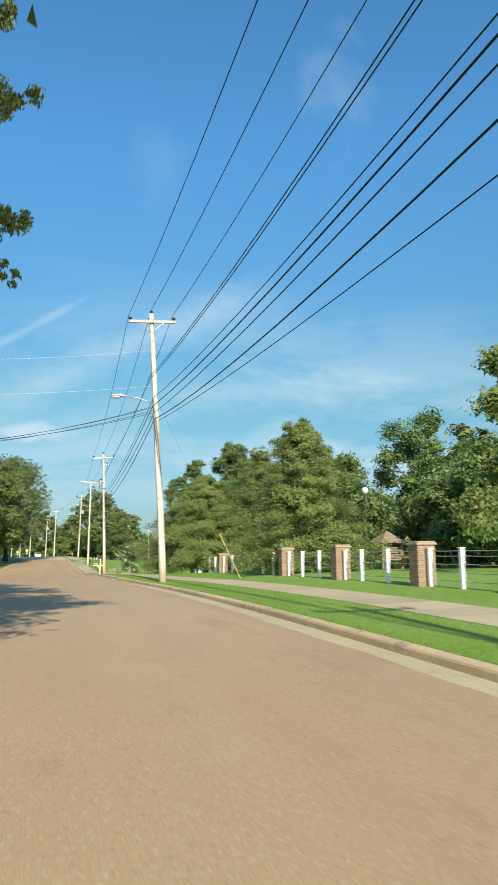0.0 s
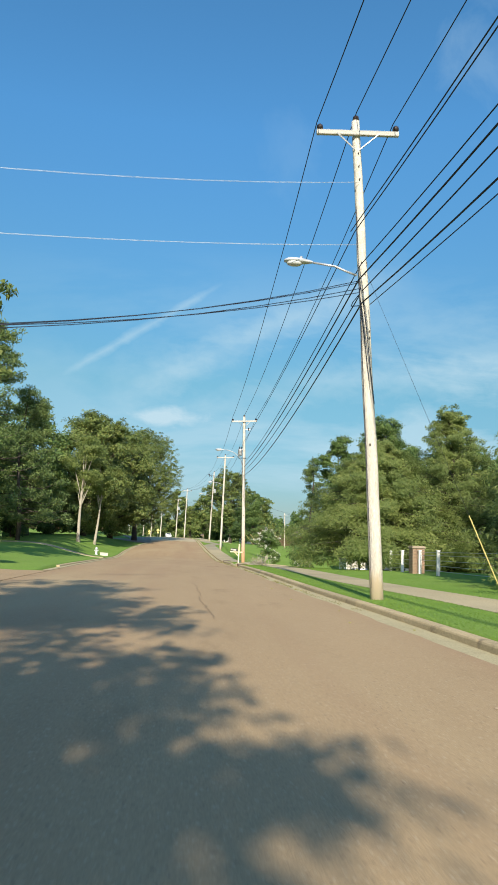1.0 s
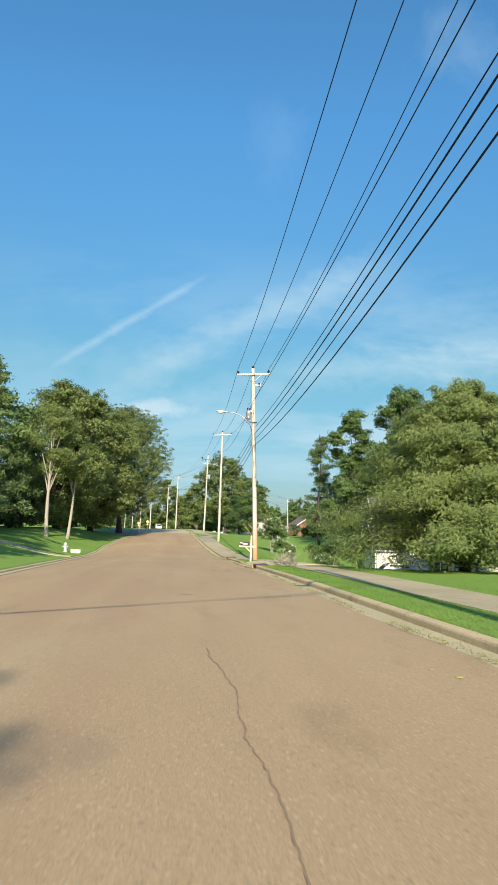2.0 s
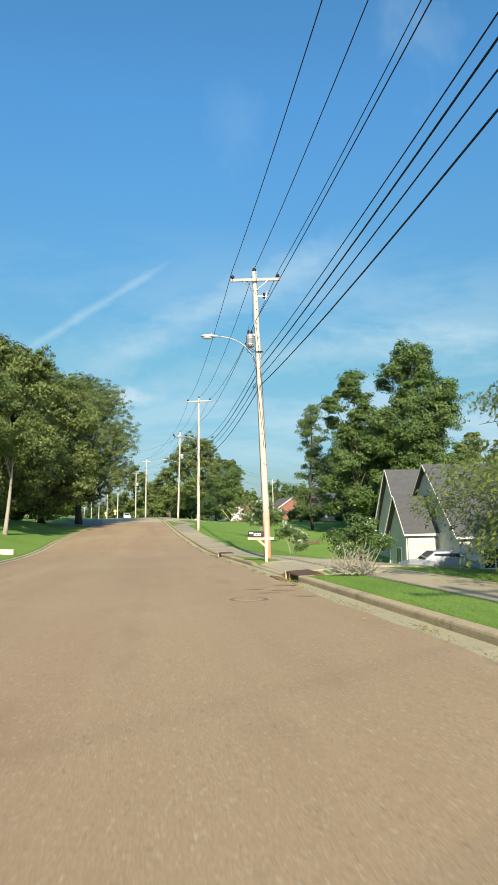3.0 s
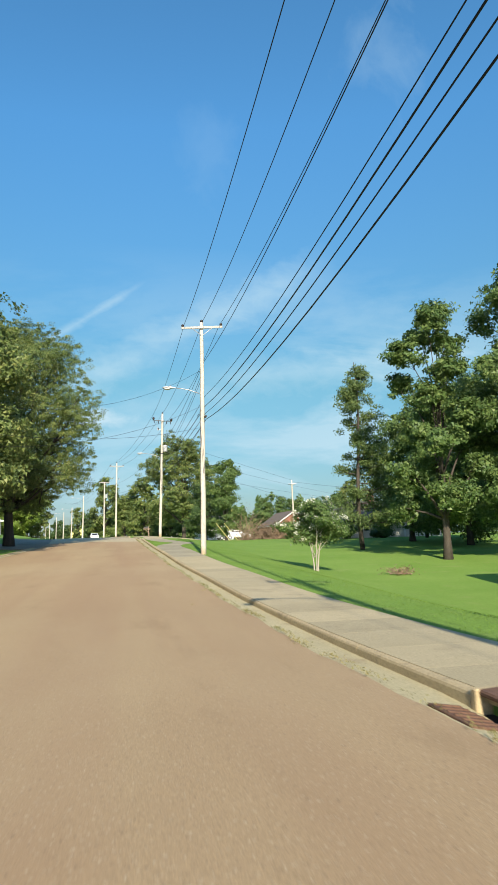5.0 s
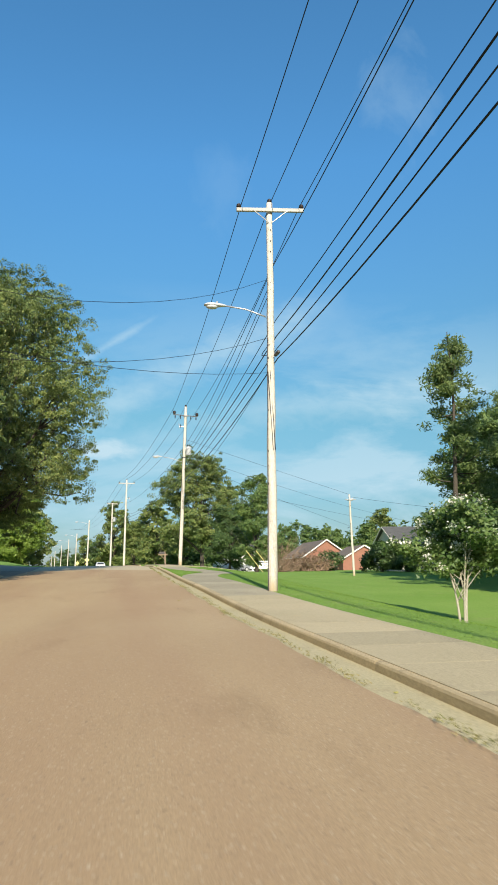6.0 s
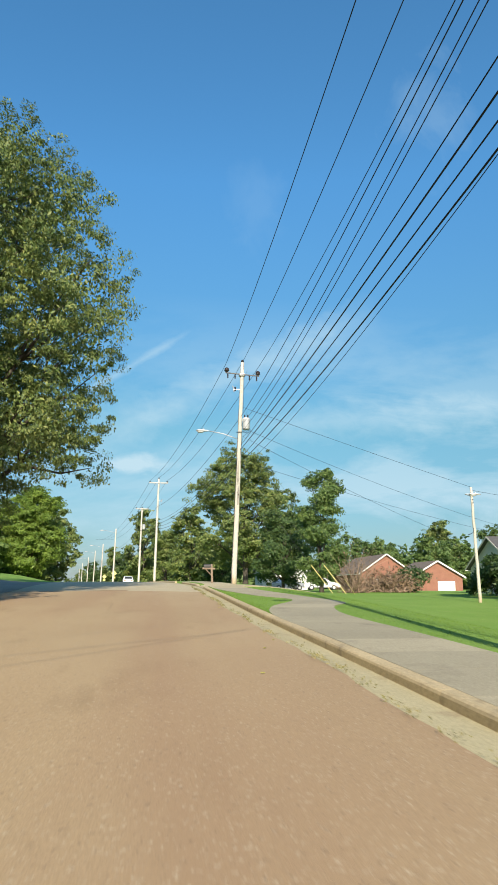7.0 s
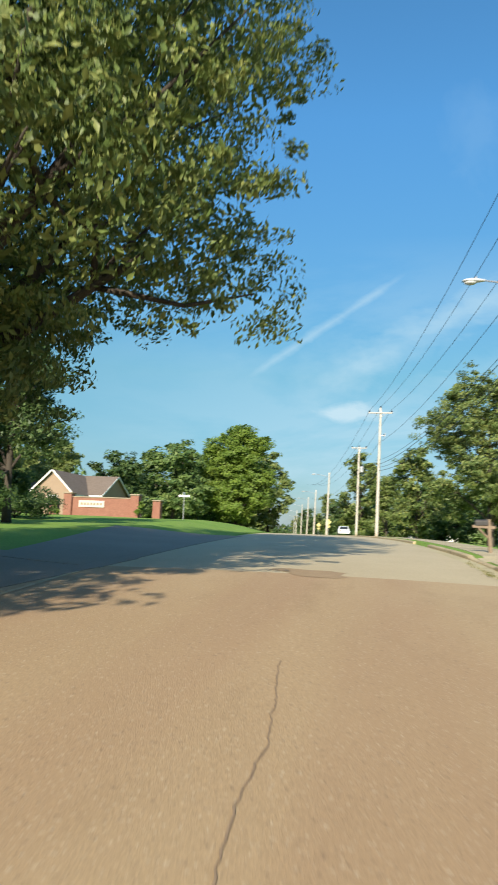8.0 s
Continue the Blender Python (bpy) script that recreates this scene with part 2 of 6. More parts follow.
M_LENS = surface("lamp_lens", (0.52, 0.54, 0.54), (0.45, 0.47, 0.47), 3, 0.25, 30, 0.05, 0.1)
M_DARKMETAL = surface("dark_metal", (0.05, 0.05, 0.05), (0.08, 0.075, 0.07), 4, 0.5, 40, 0.1, 0.3, metal=0.3)
M_INSUL = surface("brown_glazed_porcelain", (0.025, 0.018, 0.016), (0.04, 0.028, 0.024), 4, 0.25, 40, 0.0, 0.2)
M_WIRE = surface("bare_wire", (0.016, 0.018, 0.03), (0.03, 0.032, 0.045), 4, 0.6, 20, 0, 0.2)
M_BRIGHTWIRE = surface("bright_aluminium_wire", (0.72, 0.74, 0.76), (0.62, 0.64, 0.66), 4, 0.4, 20, 0, 0.1, metal=0.3)
M_CABLE = surface("black_cable_sheath", (0.006, 0.007, 0.016), (0.010, 0.012, 0.024), 4, 0.5, 20, 0, 0.2)
M_BARK = surface("brown_bark", (0.095, 0.08, 0.062), (0.06, 0.05, 0.04), 2.5, 0.95, 18, 1.0, 0.6, stretch=(3, 3, 0.7))
M_PALEBARK = surface("pale_bark", (0.42, 0.385, 0.31), (0.32, 0.29, 0.235), 2.5, 0.95, 18, 0.7, 0.5, stretch=(3, 3, 0.7))
M_OAK = foliage("oak_leaves", (0.095, 0.148, 0.044), (0.16, 0.215, 0.062), (0.275, 0.30, 0.10), 0.28)
M_GREEN = foliage("green_leaves", (0.085, 0.15, 0.048), (0.135, 0.215, 0.065), (0.21, 0.28, 0.09), 0.35)
M_FEATHER = foliage("feathery_yellow_green_leaves", (0.17, 0.235, 0.075), (0.24, 0.305, 0.10), (0.33, 0.375, 0.135), 0.55)
M_DEEP = foliage("dark_green_leaves", (0.055, 0.105, 0.038), (0.09, 0.15, 0.05), (0.145, 0.21, 0.07), 0.35)
M_BRIGHT = foliage("bright_green_leaves", (0.13, 0.21, 0.035), (0.18, 0.27, 0.045), (0.24, 0.32, 0.065), 0.4)
M_PINE = foliage("pine_needles", (0.10, 0.155, 0.055), (0.145, 0.21, 0.07), (0.21, 0.265, 0.095), 0.35)
M_DEAD = foliage("dead_brown_leaves", (0.16, 0.11, 0.07), (0.215, 0.145, 0.095), (0.28, 0.195, 0.13), 0.2)
M_TWIG = surface("dead_twig_wood", (0.33, 0.235, 0.165), (0.25, 0.17, 0.12), 3, 0.9, 20, 0.3, 0.4)
M_STRAWLEAF = foliage("dry_weeds", (0.17, 0.17, 0.055), (0.25, 0.225, 0.08), (0.32, 0.27, 0.11), 0.2)
M_BLOSSOM = foliage("white_blossom", (0.75, 0.74, 0.66), (0.8, 0.8, 0.74), (0.85, 0.84, 0.8), 0.3)
M_WHITE = surface("white_paint", (0.78, 0.77, 0.73), (0.70, 0.69, 0.64), 1.5, 0.55, 25, 0.1, 0.15)
M_CREAM = surface("cream_painted_wood", (0.72, 0.63, 0.44), (0.64, 0.55, 0.37), 2, 0.6, 25, 0.15, 0.2)
M_BRICK = surface("brown_brick", (0.33, 0.235, 0.165), (0.27, 0.185, 0.125), 3, 0.9, 30, 0.4, 0.4, per="object")
M_REDBRICK = surface("red_brick", (0.30, 0.145, 0.10), (0.25, 0.115, 0.08), 2, 0.9, 14, 0.4, 0.4)
M_CAP = surface("stone_cap", (0.34, 0.28, 0.20), (0.28, 0.225, 0.165), 3, 0.85, 30, 0.3, 0.35)
M_SHINGLE = surface("grey_shingles", (0.105, 0.105, 0.10), (0.08, 0.08, 0.08), 1.5, 0.9, 9, 0.6, 0.5, stretch=(1, 1, 4))
M_BROWNROOF = surface("brown_shingles", (0.21, 0.165, 0.13), (0.165, 0.13, 0.10), 1.5, 0.9, 9, 0.6, 0.5, stretch=(1, 1, 4))
M_SIDING = surface("pale_grey_siding", (0.62, 0.59, 0.50), (0.56, 0.53, 0.45), 1, 0.7, 12, 0.2, 0.15)
M_TANWALL = surface("tan_wall", (0.34, 0.25, 0.175), (0.30, 0.22, 0.155), 1, 0.8, 12, 0.3, 0.25)
M_PALEWALL = surface("pale_wall", (0.62, 0.58, 0.48), (0.56, 0.52, 0.43), 1, 0.7, 12, 0.2, 0.15)
M_GLASS = surface("dark_window_glass", (0.03, 0.035, 0.04), (0.045, 0.05, 0.055), 1, 0.08, 10, 0, 0.1, spec=0.6)
M_BLACK = surface("black_painted_metal", (0.035, 0.032, 0.03), (0.05, 0.045, 0.04), 3, 0.45, 30, 0.05, 0.2)
M_RUST = surface("rusty_iron", (0.17, 0.095, 0.06), (0.125, 0.07, 0.047), 4, 0.85, 30, 0.6, 0.5, c=(0.10, 0.06, 0.045))
M_RING = surface("rust_stained_iron_ring", (0.27, 0.165, 0.105), (0.22, 0.13, 0.085), 5, 0.85, 40, 0.4, 0.5, c=(0.33, 0.23, 0.14))
M_LID = surface("worn_iron_lid", (0.42, 0.30, 0.17), (0.37, 0.262, 0.148), 3, 0.85, 60, 0.4, 0.36, c=(0.27, 0.165, 0.105))
M_YELLOW = surface("yellow_plastic", (0.72, 0.61, 0.24), (0.64, 0.54, 0.20), 3, 0.5, 30, 0.05, 0.15)
M_DARK = surface("drain_opening_shade", (0.015, 0.013, 0.012), (0.02, 0.018, 0.016), 3, 0.9, 30, 0, 0.2)
M_TYRE = surface("rubber", (0.025, 0.025, 0.025), (0.035, 0.035, 0.035), 3, 0.8, 30, 0.1, 0.2)
M_CARPAINT = surface("silver_car_paint", (0.45, 0.47, 0.50), (0.43, 0.45, 0.48), 1, 0.25, 40, 0, 0.05, metal=0.5)
M_CARWHITE = surface("white_car_paint", (0.78, 0.78, 0.78), (0.76, 0.76, 0.76), 1, 0.25, 40, 0, 0.05)
M_WOODBOX = surface("weathered_brown_wood", (0.27, 0.205, 0.145), (0.205, 0.155, 0.11), 3, 0.85, 25, 0.4, 0.4, stretch=(1, 1, 3))
M_CRACK = surface("dusty_crack", (0.31, 0.222, 0.128), (0.35, 0.25, 0.142), 3, 0.85, 20, 0.3, 0.4)
M_TAR = surface("dark_crack_filler", (0.25, 0.178, 0.112), (0.29, 0.207, 0.13), 3, 0.85, 20, 0.3, 0.4)
M_STAIN = surface("damp_road_stain", (0.33, 0.232, 0.132), (0.36, 0.254, 0.143), 3, 0.85, 60, 0.3, 0.5)
M_STRAW = surface("dry_weed", (0.34, 0.30, 0.10), (0.26, 0.26, 0.08), 3, 0.9, 20, 0.3, 0.4)


# ---- building helpers ----
def mesh_of(name, verts, faces, material, smooth=False):
    me = bpy.data.meshes.new(name)
    me.from_pydata([tuple(v) for v in verts], [], faces)
    for m in material if isinstance(material, (list, tuple)) else [material]:
        me.materials.append(m)
    if smooth:
        me.polygons.foreach_set("use_smooth", [True] * len(me.polygons))
    me.update()
    return me


def part(name, shape, material, parent=None, label="", smooth=False):
    """One mesh object from a bmesh, a mesh or (verts, faces), under a thing or a part."""
    if isinstance(shape, tuple):
        me = mesh_of(name, shape[0], shape[1], material, smooth)
    elif isinstance(shape, bpy.types.Mesh):
        me = shape
    else:
        me = bpy.data.meshes.new(name)
        bmesh.ops.recalc_face_normals(shape, faces=shape.faces)
        shape.to_mesh(me)
        shape.free()
        me.materials.append(material)
        if smooth:
            me.polygons.foreach_set("use_smooth", [True] * len(me.polygons))
    ob = new(name, me)
    if parent is not None:
        ob.parent = parent
    if label:
        ob["label"] = label
    return ob


def thing(name, m, label, category, group="", kind=""):
    ob = new(name)
    ob.empty_display_size = 0.2
    ob.matrix_basis = m
    return tagged(ob, label, category, group, kind)


def box(size, at=(0, 0, 0), turn=(0, 0, 0), bevel=0.0, bm=None):
    """A box with its middle at a place, its edges rounded; into bm if one is given."""
    own = bmesh.new()
    bmesh.ops.create_cube(own, size=1.0, matrix=Matrix.LocRotScale(at, Euler([radians(a) for a in turn]), size))
    if bevel:
        bmesh.ops.bevel(own, geom=list(own.edges), offset=bevel, segments=1, affect="EDGES")
    if bm is None:
        return own
    me = bpy.data.meshes.new("tmp")
    own.to_mesh(me)
    own.free()
    bm.from_mesh(me)
    bpy.data.meshes.remove(me)
    return bm


def tube(points, radii, sides=8, caps=True):
    """Verts and faces of a round bar along points, with a radius for each point."""
    pts = [Vector(p) for p in points]
    if isinstance(radii, (int, float)):
        radii = [radii] * len(pts)
    verts, faces = [], []
    side = None
    for i, p in enumerate(pts):
        d = (pts[min(i + 1, len(pts) - 1)] - pts[max(i - 1, 0)]).normalized()
        if side is None:
            side = d.cross(Vector((0.31, 0.17, 0.93)) if abs(d.z) < 0.9 else Vector((1, 0, 0))).normalized()
        side = (side - d * side.dot(d)).normalized()
        other = d.cross(side)
        for s in range(sides):
            a = math.tau * s / sides
            verts.append(p + (side * math.cos(a) + other * math.sin(a)) * radii[i])
    for i in range(len(pts) - 1):
        for s in range(sides):
            a, b = i * sides + s, i * sides + (s + 1) % sides
            faces.append((a, b, b + sides, a + sides))
    if caps:
        faces.append(tuple(range(sides - 1, -1, -1)))
        faces.append(tuple(range((len(pts) - 1) * sides, len(pts) * sides)))
    return verts, faces


def joined(*shapes):
    verts, faces = [], []
    for v, f in shapes:
        base = len(verts)
        verts += list(v)
        faces += [tuple(i + base for i in q) for q in f]
    return verts, faces


def turned(profile, sides=14):
    """A turned body from (radius, height) pairs."""
    verts, faces = [], []
    for r, z in profile:
        verts += [(r * math.cos(math.tau * s / sides), r * math.sin(math.tau * s / sides), z) for s in range(sides)]
    for i in range(len(profile) - 1):
        for s in range(sides):
            a, b = i * sides + s, i * sides + (s + 1) % sides
            faces.append((a, b, b + sides, a + sides))
    faces += [tuple(range(sides - 1, -1, -1)), tuple(range((len(profile) - 1) * sides, len(profile) * sides))]
    return verts, faces


def moved(shape, m):
    return [m @ Vector(v) for v in shape[0]], shape[1]


def blend(y, ys, vs):
    """A smooth curve through a few values."""
    if y <= ys[0]:
        return vs[0]
    if y >= ys[-1]:
        return vs[-1]
    i = max(k for k in range(len(ys)) if ys[k] <= y)
    i = min(i, len(ys) - 2)

    def slope(k):
        if k == 0 or k == len(ys) - 1:
            return 0.0 if k == 0 else (vs[-1] - vs[-2]) / (ys[-1] - ys[-2])
        return (vs[k + 1] - vs[k - 1]) / (ys[k + 1] - ys[k - 1])

    h = ys[i + 1] - ys[i]
    t = (y - ys[i]) / h
    return (2 * t**3 - 3 * t**2 + 1) * vs[i] + (t**3 - 2 * t**2 + t) * h * slope(i) + (3 * t**2 - 2 * t**3) * vs[i + 1] + (t**3 - t**2) * h * slope(i + 1)


def ease(t):
    t = min(1.0, max(0.0, t))
    return t * t * (3 - 2 * t)


# ---- the lie of the land: the road runs along +y, dips, then climbs over a crest ----
def road_z(y):
    return blend(y, (-60, 0, 15, 30, 47, 57, 68, 80, 88, 96, 104, 113, 121, 132, 143, 155, 165, 185, 230, 350, 700),
                 (-0.5, -0.36, -0.22, -0.25, -0.37, -0.52, -0.72, -0.95, -0.94, -0.74, -0.54, -0.22, 0.04, 0.42, 0.74, 0.95, 1.05, 1.1, 0.9, 0.0, -4.0))


def kerb_x(y):
    """The face of the kerb on the pole side."""
    return blend(y, (-60, 0, 25, 36, 57, 85, 101, 113, 121, 132, 143, 160, 187, 230, 350, 700),
                 (4.3, 4.27, 4.05, 3.7, 3.56, 3.58, 3.27, 3.04, 2.88, 2.72, 2.55, 1.5, -1.1, -6.5, -22.0, -68.0))


def left_x(y):
    """The far edge of the road."""
    return blend(y, (-60, 0, 40, 60, 80, 105, 130, 160, 187, 230, 350, 700), (-5.6, -5.6, -5.2, -5.6, -6.3, -6.7, -5.6, -7.6, -10.2, -15.6, -31.0, -77.0))


def mouth(y):
    """How far a side street opens into the far edge of the road here, 0 to 1."""
    return max(ease((y - 25.5) / 2.5) * ease((43.5 - y) / 2.5), ease((y - 121.5) / 4) * ease((164 - y) / 5))


def drive(y):
    """Where a driveway crosses the kerb, 0 to 1."""
    return max(ease((y - 60.7) / 0.5) * ease((66.6 - y) / 0.7), ease((y - 138.3) / 0.5) * ease((142.7 - y) / 0.5))


def land_z(x, y):
    """Lawn height beside the road."""
    z, r, l = road_z(y), kerb_x(y) + 0.15, left_x(y) - 0.15
    if x >= r:
        fall = blend(y, (0, 30, 47, 57, 70, 87, 100, 110, 125, 142, 165, 220, 400), (0.32, 0.36, 0.2, -0.05, -1.1, -1.9, -1.75, -1.6, -1.2, -0.95, -0.9, -0.8, 0.5))
        return z + 0.09 - 0.08 * drive(y) * (1 - ease((x - r) / 1.9)) + fall * ease((x - r - 1.9) / 9.5) + 0.02 * math.sin(x * 0.7 + y * 0.23) * ease((x - r - 4) / 4)
    if x <= l:
        rise = blend(y, (0, 40, 60, 90, 110, 126, 134, 150, 165, 190, 260, 500), (0.35, 0.35, 0.6, 1.45, 1.3, 0.35, 0.08, 0.38, 0.55, 0.9, 1.0, 0.8))
        return z + 0.06 - 0.16 * mouth(y) + rise * ease((l - x - 0.3) / 6.0) + 0.02 * math.sin(x * 0.6 + y * 0.3) * ease((l - x - 4) / 4)
    return z - 0.25


rows_y = [-3500, -1200, -500, -250, -150, -100, -75] + sorted([-60 + 2 * i for i in range(151)] + [a + b for a in (60.5, 65.7, 138.1, 142.1) for b in (0.1, 0.4, 0.7, 1.0)]) + [250, 265, 285, 310, 345, 390, 450, 530, 650, 850, 1200, 2000, 4500]
across = [0.16, 0.6, 1.2, 1.9, 2.8, 3.8, 5, 6.2, 7.5, 9, 10.6, 12.5, 15, 18, 22, 27, 34, 44, 60, 85, 130, 220, 420, 900, 2000, 4500]
verts, faces = [], []
for y in rows_y:
    r, l = kerb_x(y), left_x(y)
    xs = [l - a for a in reversed(across)] + [l - 0.12, l * 0.5 + r * 0.5, r + 0.12] + [r + a for a in across]
    verts += [(x, y, land_z(x, y)) for x in xs]
wide = 2 * len(across) + 3
for i in range(len(rows_y) - 1):
    for j in range(wide - 1):
        a = i * wide + j
        faces.append((a, a + 1, a + 1 + wide, a + wide))
ground = part("ground", (verts, faces), M_GRASS, smooth=True)
tagged(ground, "mown green lawns and verges sloping beside the street", "ground", kind="structure")


def strip(y0, y1, step, edges, lift):
    """A sheet along the road between cross positions edges(y), lifted by lift(x, y)."""
    n = max(1, round((y1 - y0) / step))
    ys = [y0 + (y1 - y0) * i / n for i in range(n + 1)]
    verts, faces = [], []
    for y in ys:
        xs = edges(y)
        verts += [(x, y, lift(x, y)) for x in xs]
    k = len(edges(y0))
    for i in range(n):
        for j in range(k - 1):
            faces.append((i * k + j, i * k + j + 1, (i + 1) * k + j + 1, (i + 1) * k + j))
    return verts, faces


def crown_z(x, y):
    c, half = (kerb_x(y) + left_x(y)) / 2, (kerb_x(y) - left_x(y)) / 2
    return road_z(y) + 0.05 * (1 - ((x - c) / half) ** 2) - 0.02


def lane_edges(y):
    l, r = left_x(y), kerb_x(y) - 0.44 + 0.03 * math.sin(y * 0.9) + 0.02 * math.sin(y * 2.3) + 0.012 * math.sin(y * 5.1)
    return [l + (r - l) * j / 10 for j in range(11)]


JOINT = 134.4
road = tagged(part("road", strip(-80, JOINT, 0.5, lane_edges, crown_z), M_ROAD, smooth=True), "reddish brown asphalt street, worn and cracked", "road", kind="structure")
tagged(part("road_beyond", strip(JOINT, 600, 3, lane_edges, crown_z), M_GREYROAD, smooth=True), "pale grey tan concrete street beyond the joint", "road", kind="structure")


def gutter_z(x, y):
    edge = lane_edges(y)[-1]
    if x < edge:
        return crown_z(x, y) - 0.03
    return crown_z(edge, y) * (1 - (t := ease((x - edge) / 0.45))) + (road_z(y) - 0.02 - 0.08 * ease(1.3 - min(abs(y - 59.72), abs(y - 77.0)))) * t - 0.004


gutter = tagged(part("gutter", strip(-80, 300, 0.5, lambda y: [lane_edges(y)[-1] - 0.12, lane_edges(y)[-1] + 0.001, kerb_x(y) - 0.2, kerb_x(y) + 0.02], gutter_z), M_GUTTER, smooth=True),
                "tan concrete gutter pan with weeds along its joint", "gutter", kind="structure")
tagged(part("gutter_far_side", strip(42, 126, 2, lambda y: [left_x(y) - 0.02, left_x(y) + 0.28], lambda x, y: road_z(y) + 0.0), M_GUTTER, smooth=True),
                     "tan concrete gutter on the far side", "gutter", kind="structure")


def kerb_run(parent, y0, y1, edge, side, piece=3.0, top=0.09):
    """Kerb stones one behind another, each with a rounded nose."""
    y = y0
    while y < y1 - 0.2:
        e = min(y + piece, y1)
        verts, faces = [], []
        for k in range(7):
            yy = y + 0.006 + (e - y - 0.012) * k / 6
            z, x, low = road_z(yy), edge(yy), 0.07 * drive(yy) if side > 0 else 0.0
            for dx, dz in ((-0.01, -0.25), (0.0, top - 0.035 - low), (0.012, top - 0.01 - low), (0.04, top + 0.004 - low), (0.16, top + 0.012 - low), (0.16, -0.25)):
                verts.append((x + side * dx, yy, z + dz))
        for k in range(6):
            for j in range(5):
                faces.append((k * 6 + j, k * 6 + j + 1, k * 6 + j + 7, k * 6 + j + 6))
        faces += [(0, 1, 2, 3, 4, 5), (41, 40, 39, 38, 37, 36)]
        part("kerb_stone", (verts, faces), M_KERB, parent)
        y = e


kerb = tagged(new("kerb"), "weathered concrete kerb with joints", "kerb", kind="structure")
kerb_run(kerb, -30, 58.86, kerb_x, 1)
kerb_run(kerb, 60.58, 76.14, kerb_x, 1)
kerb_run(kerb, 77.86, 152.0, kerb_x, 1)
kerb_run(kerb, 157.0, 240.0, kerb_x, 1, 5)
kerb_left = tagged(new("kerb_far_side"), "low pale concrete kerb on the far side", "kerb", kind="structure")
kerb_run(kerb_left, 46.0, 126.0, left_x, -1, 6, top=0.05)


def walk_mid(y):
    return kerb_x(y) + blend(y, (0, 30, 40, 57, 66, 69, 74, 116, 120.3, 123, 126.3, 129, 136, 150, 240), (3.05, 3.05, 2.4, 2.3, 2.2, 1.9, 1.0, 1.0, 1.01, 1.5, 2.7, 1.9, 1.1, 1.5, 1.8))


pavement = tagged(new("pavement"), "tan concrete pavement of jointed slabs", "pavement", kind="structure")
y = -20.0
while y < 200:
    e = y + 1.5
    verts, faces = [], []
    for k in range(3):
        yy = y + 0.003 + (e - y - 0.006) * k / 2
        for j in range(4):
            x = walk_mid(yy) - 0.83 + 1.66 * j / 3
            verts.append((x, yy, land_z(max(x, kerb_x(yy) + 0.16), yy) + 0.014))
    for k in range(2):
        for j in range(3):
            faces.append((k * 4 + j, k * 4 + j + 1, k * 4 + j + 5, k * 4 + j + 4))
    rim = [0, 1, 2, 3, 7, 11, 10, 9, 8, 4]
    base = len(verts)
    verts += [(verts[i][0], verts[i][1], verts[i][2] - 0.1) for i in rim]
    for i in range(len(rim)):
        faces.append((rim[i], base + i, base + (i + 1) % len(rim), rim[(i + 1) % len(rim)]))
    part("slab", (verts, faces), M_OLDCONC if 107 < y < 136 else M_CONC, pavement)
    y = e


# ---- driveways, side streets, drain ----
def pad(name, corner, material, label, category, lift=0.03, steps=8, drop=0.0):
    """A paved sheet over the quad of four corners, lying on the land."""
    a, b, c, d = [Vector((*p, 0)) for p in corner]
    verts, faces = [], []
    for i in range(steps + 1):
        for j in range(steps + 1):
            s, t = i / steps, j / steps
            p = a * (1 - s) * (1 - t) + b * s * (1 - t) + c * s * t + d * (1 - s) * t
            on_road = left_x(p.y) - 0.2 < p.x < kerb_x(p.y) + 0.2
            z = crown_z(p.x, p.y) + 0.012 if on_road else land_z(p.x, p.y) + lift
            verts.append((p.x, p.y, z))
    for i in range(steps):
        for j in range(steps):
            k = i * (steps + 1) + j
            faces.append((k, k + steps + 1, k + steps + 2, k + 1))
    n = steps + 1
    rim = [i * n for i in range(n)] + [steps * n + j for j in range(1, n)] + [i * n + steps for i in range(steps - 1, -1, -1)] + list(range(steps - 1, 0, -1))
    low = len(verts)
    verts += [(verts[i][0], verts[i][1], verts[i][2] - 0.2) for i in rim]
    for i in range(len(rim)):
        faces.append((rim[i], rim[(i + 1) % len(rim)], low + (i + 1) % len(rim), low + i))
    return tagged(part(name, (verts, faces), material), label, category, kind="structure")


pad("driveway", ((3.67, 61.0), (18.5, 66.0), (19.5, 74.0), (3.73, 66.1)), M_CONC, "pale concrete driveway sloping down to the house", "driveway", 0.04, 44)
pad("driveway", ((2.85, 138.6), (8.5, 139.6), (8.5, 142.6), (2.8, 142.4)), M_CONC, "short concrete driveway apron", "driveway", 0.012, 10)
pad("driveway", ((-6.4, 72.6), (-19, 74.0), (-19, 76.0), (-6.5, 75.0)), M_CONC, "pale concrete driveway across the far lawn", "driveway", 0.03, 16)
pad("side_street", ((-4.9, 28.0), (-30, 29.5), (-30, 37.0), (-4.9, 41.5)), M_ROAD, "brown asphalt side street mouth", "road", 0.09, 20)
# both sheets below have the oak's shade mixed into their grey
pad("side_street", ((-5.3, 124.5), (-40, 126.5), (-40, 137.5), (-5.5, 136.5)), M_SHADEROAD, "grey asphalt side street mouth, tree shade put into its colour", "road", 0.09, 40)
pad("road_shoulder", ((-5.4, 134.0), (-8.5, 135.2), (-12.0, 152.0), (-6.95, 157.5)), M_SHADEROAD, "grey asphalt shoulder widening beside the street, shade put into its colour", "road", 0.10, 40)

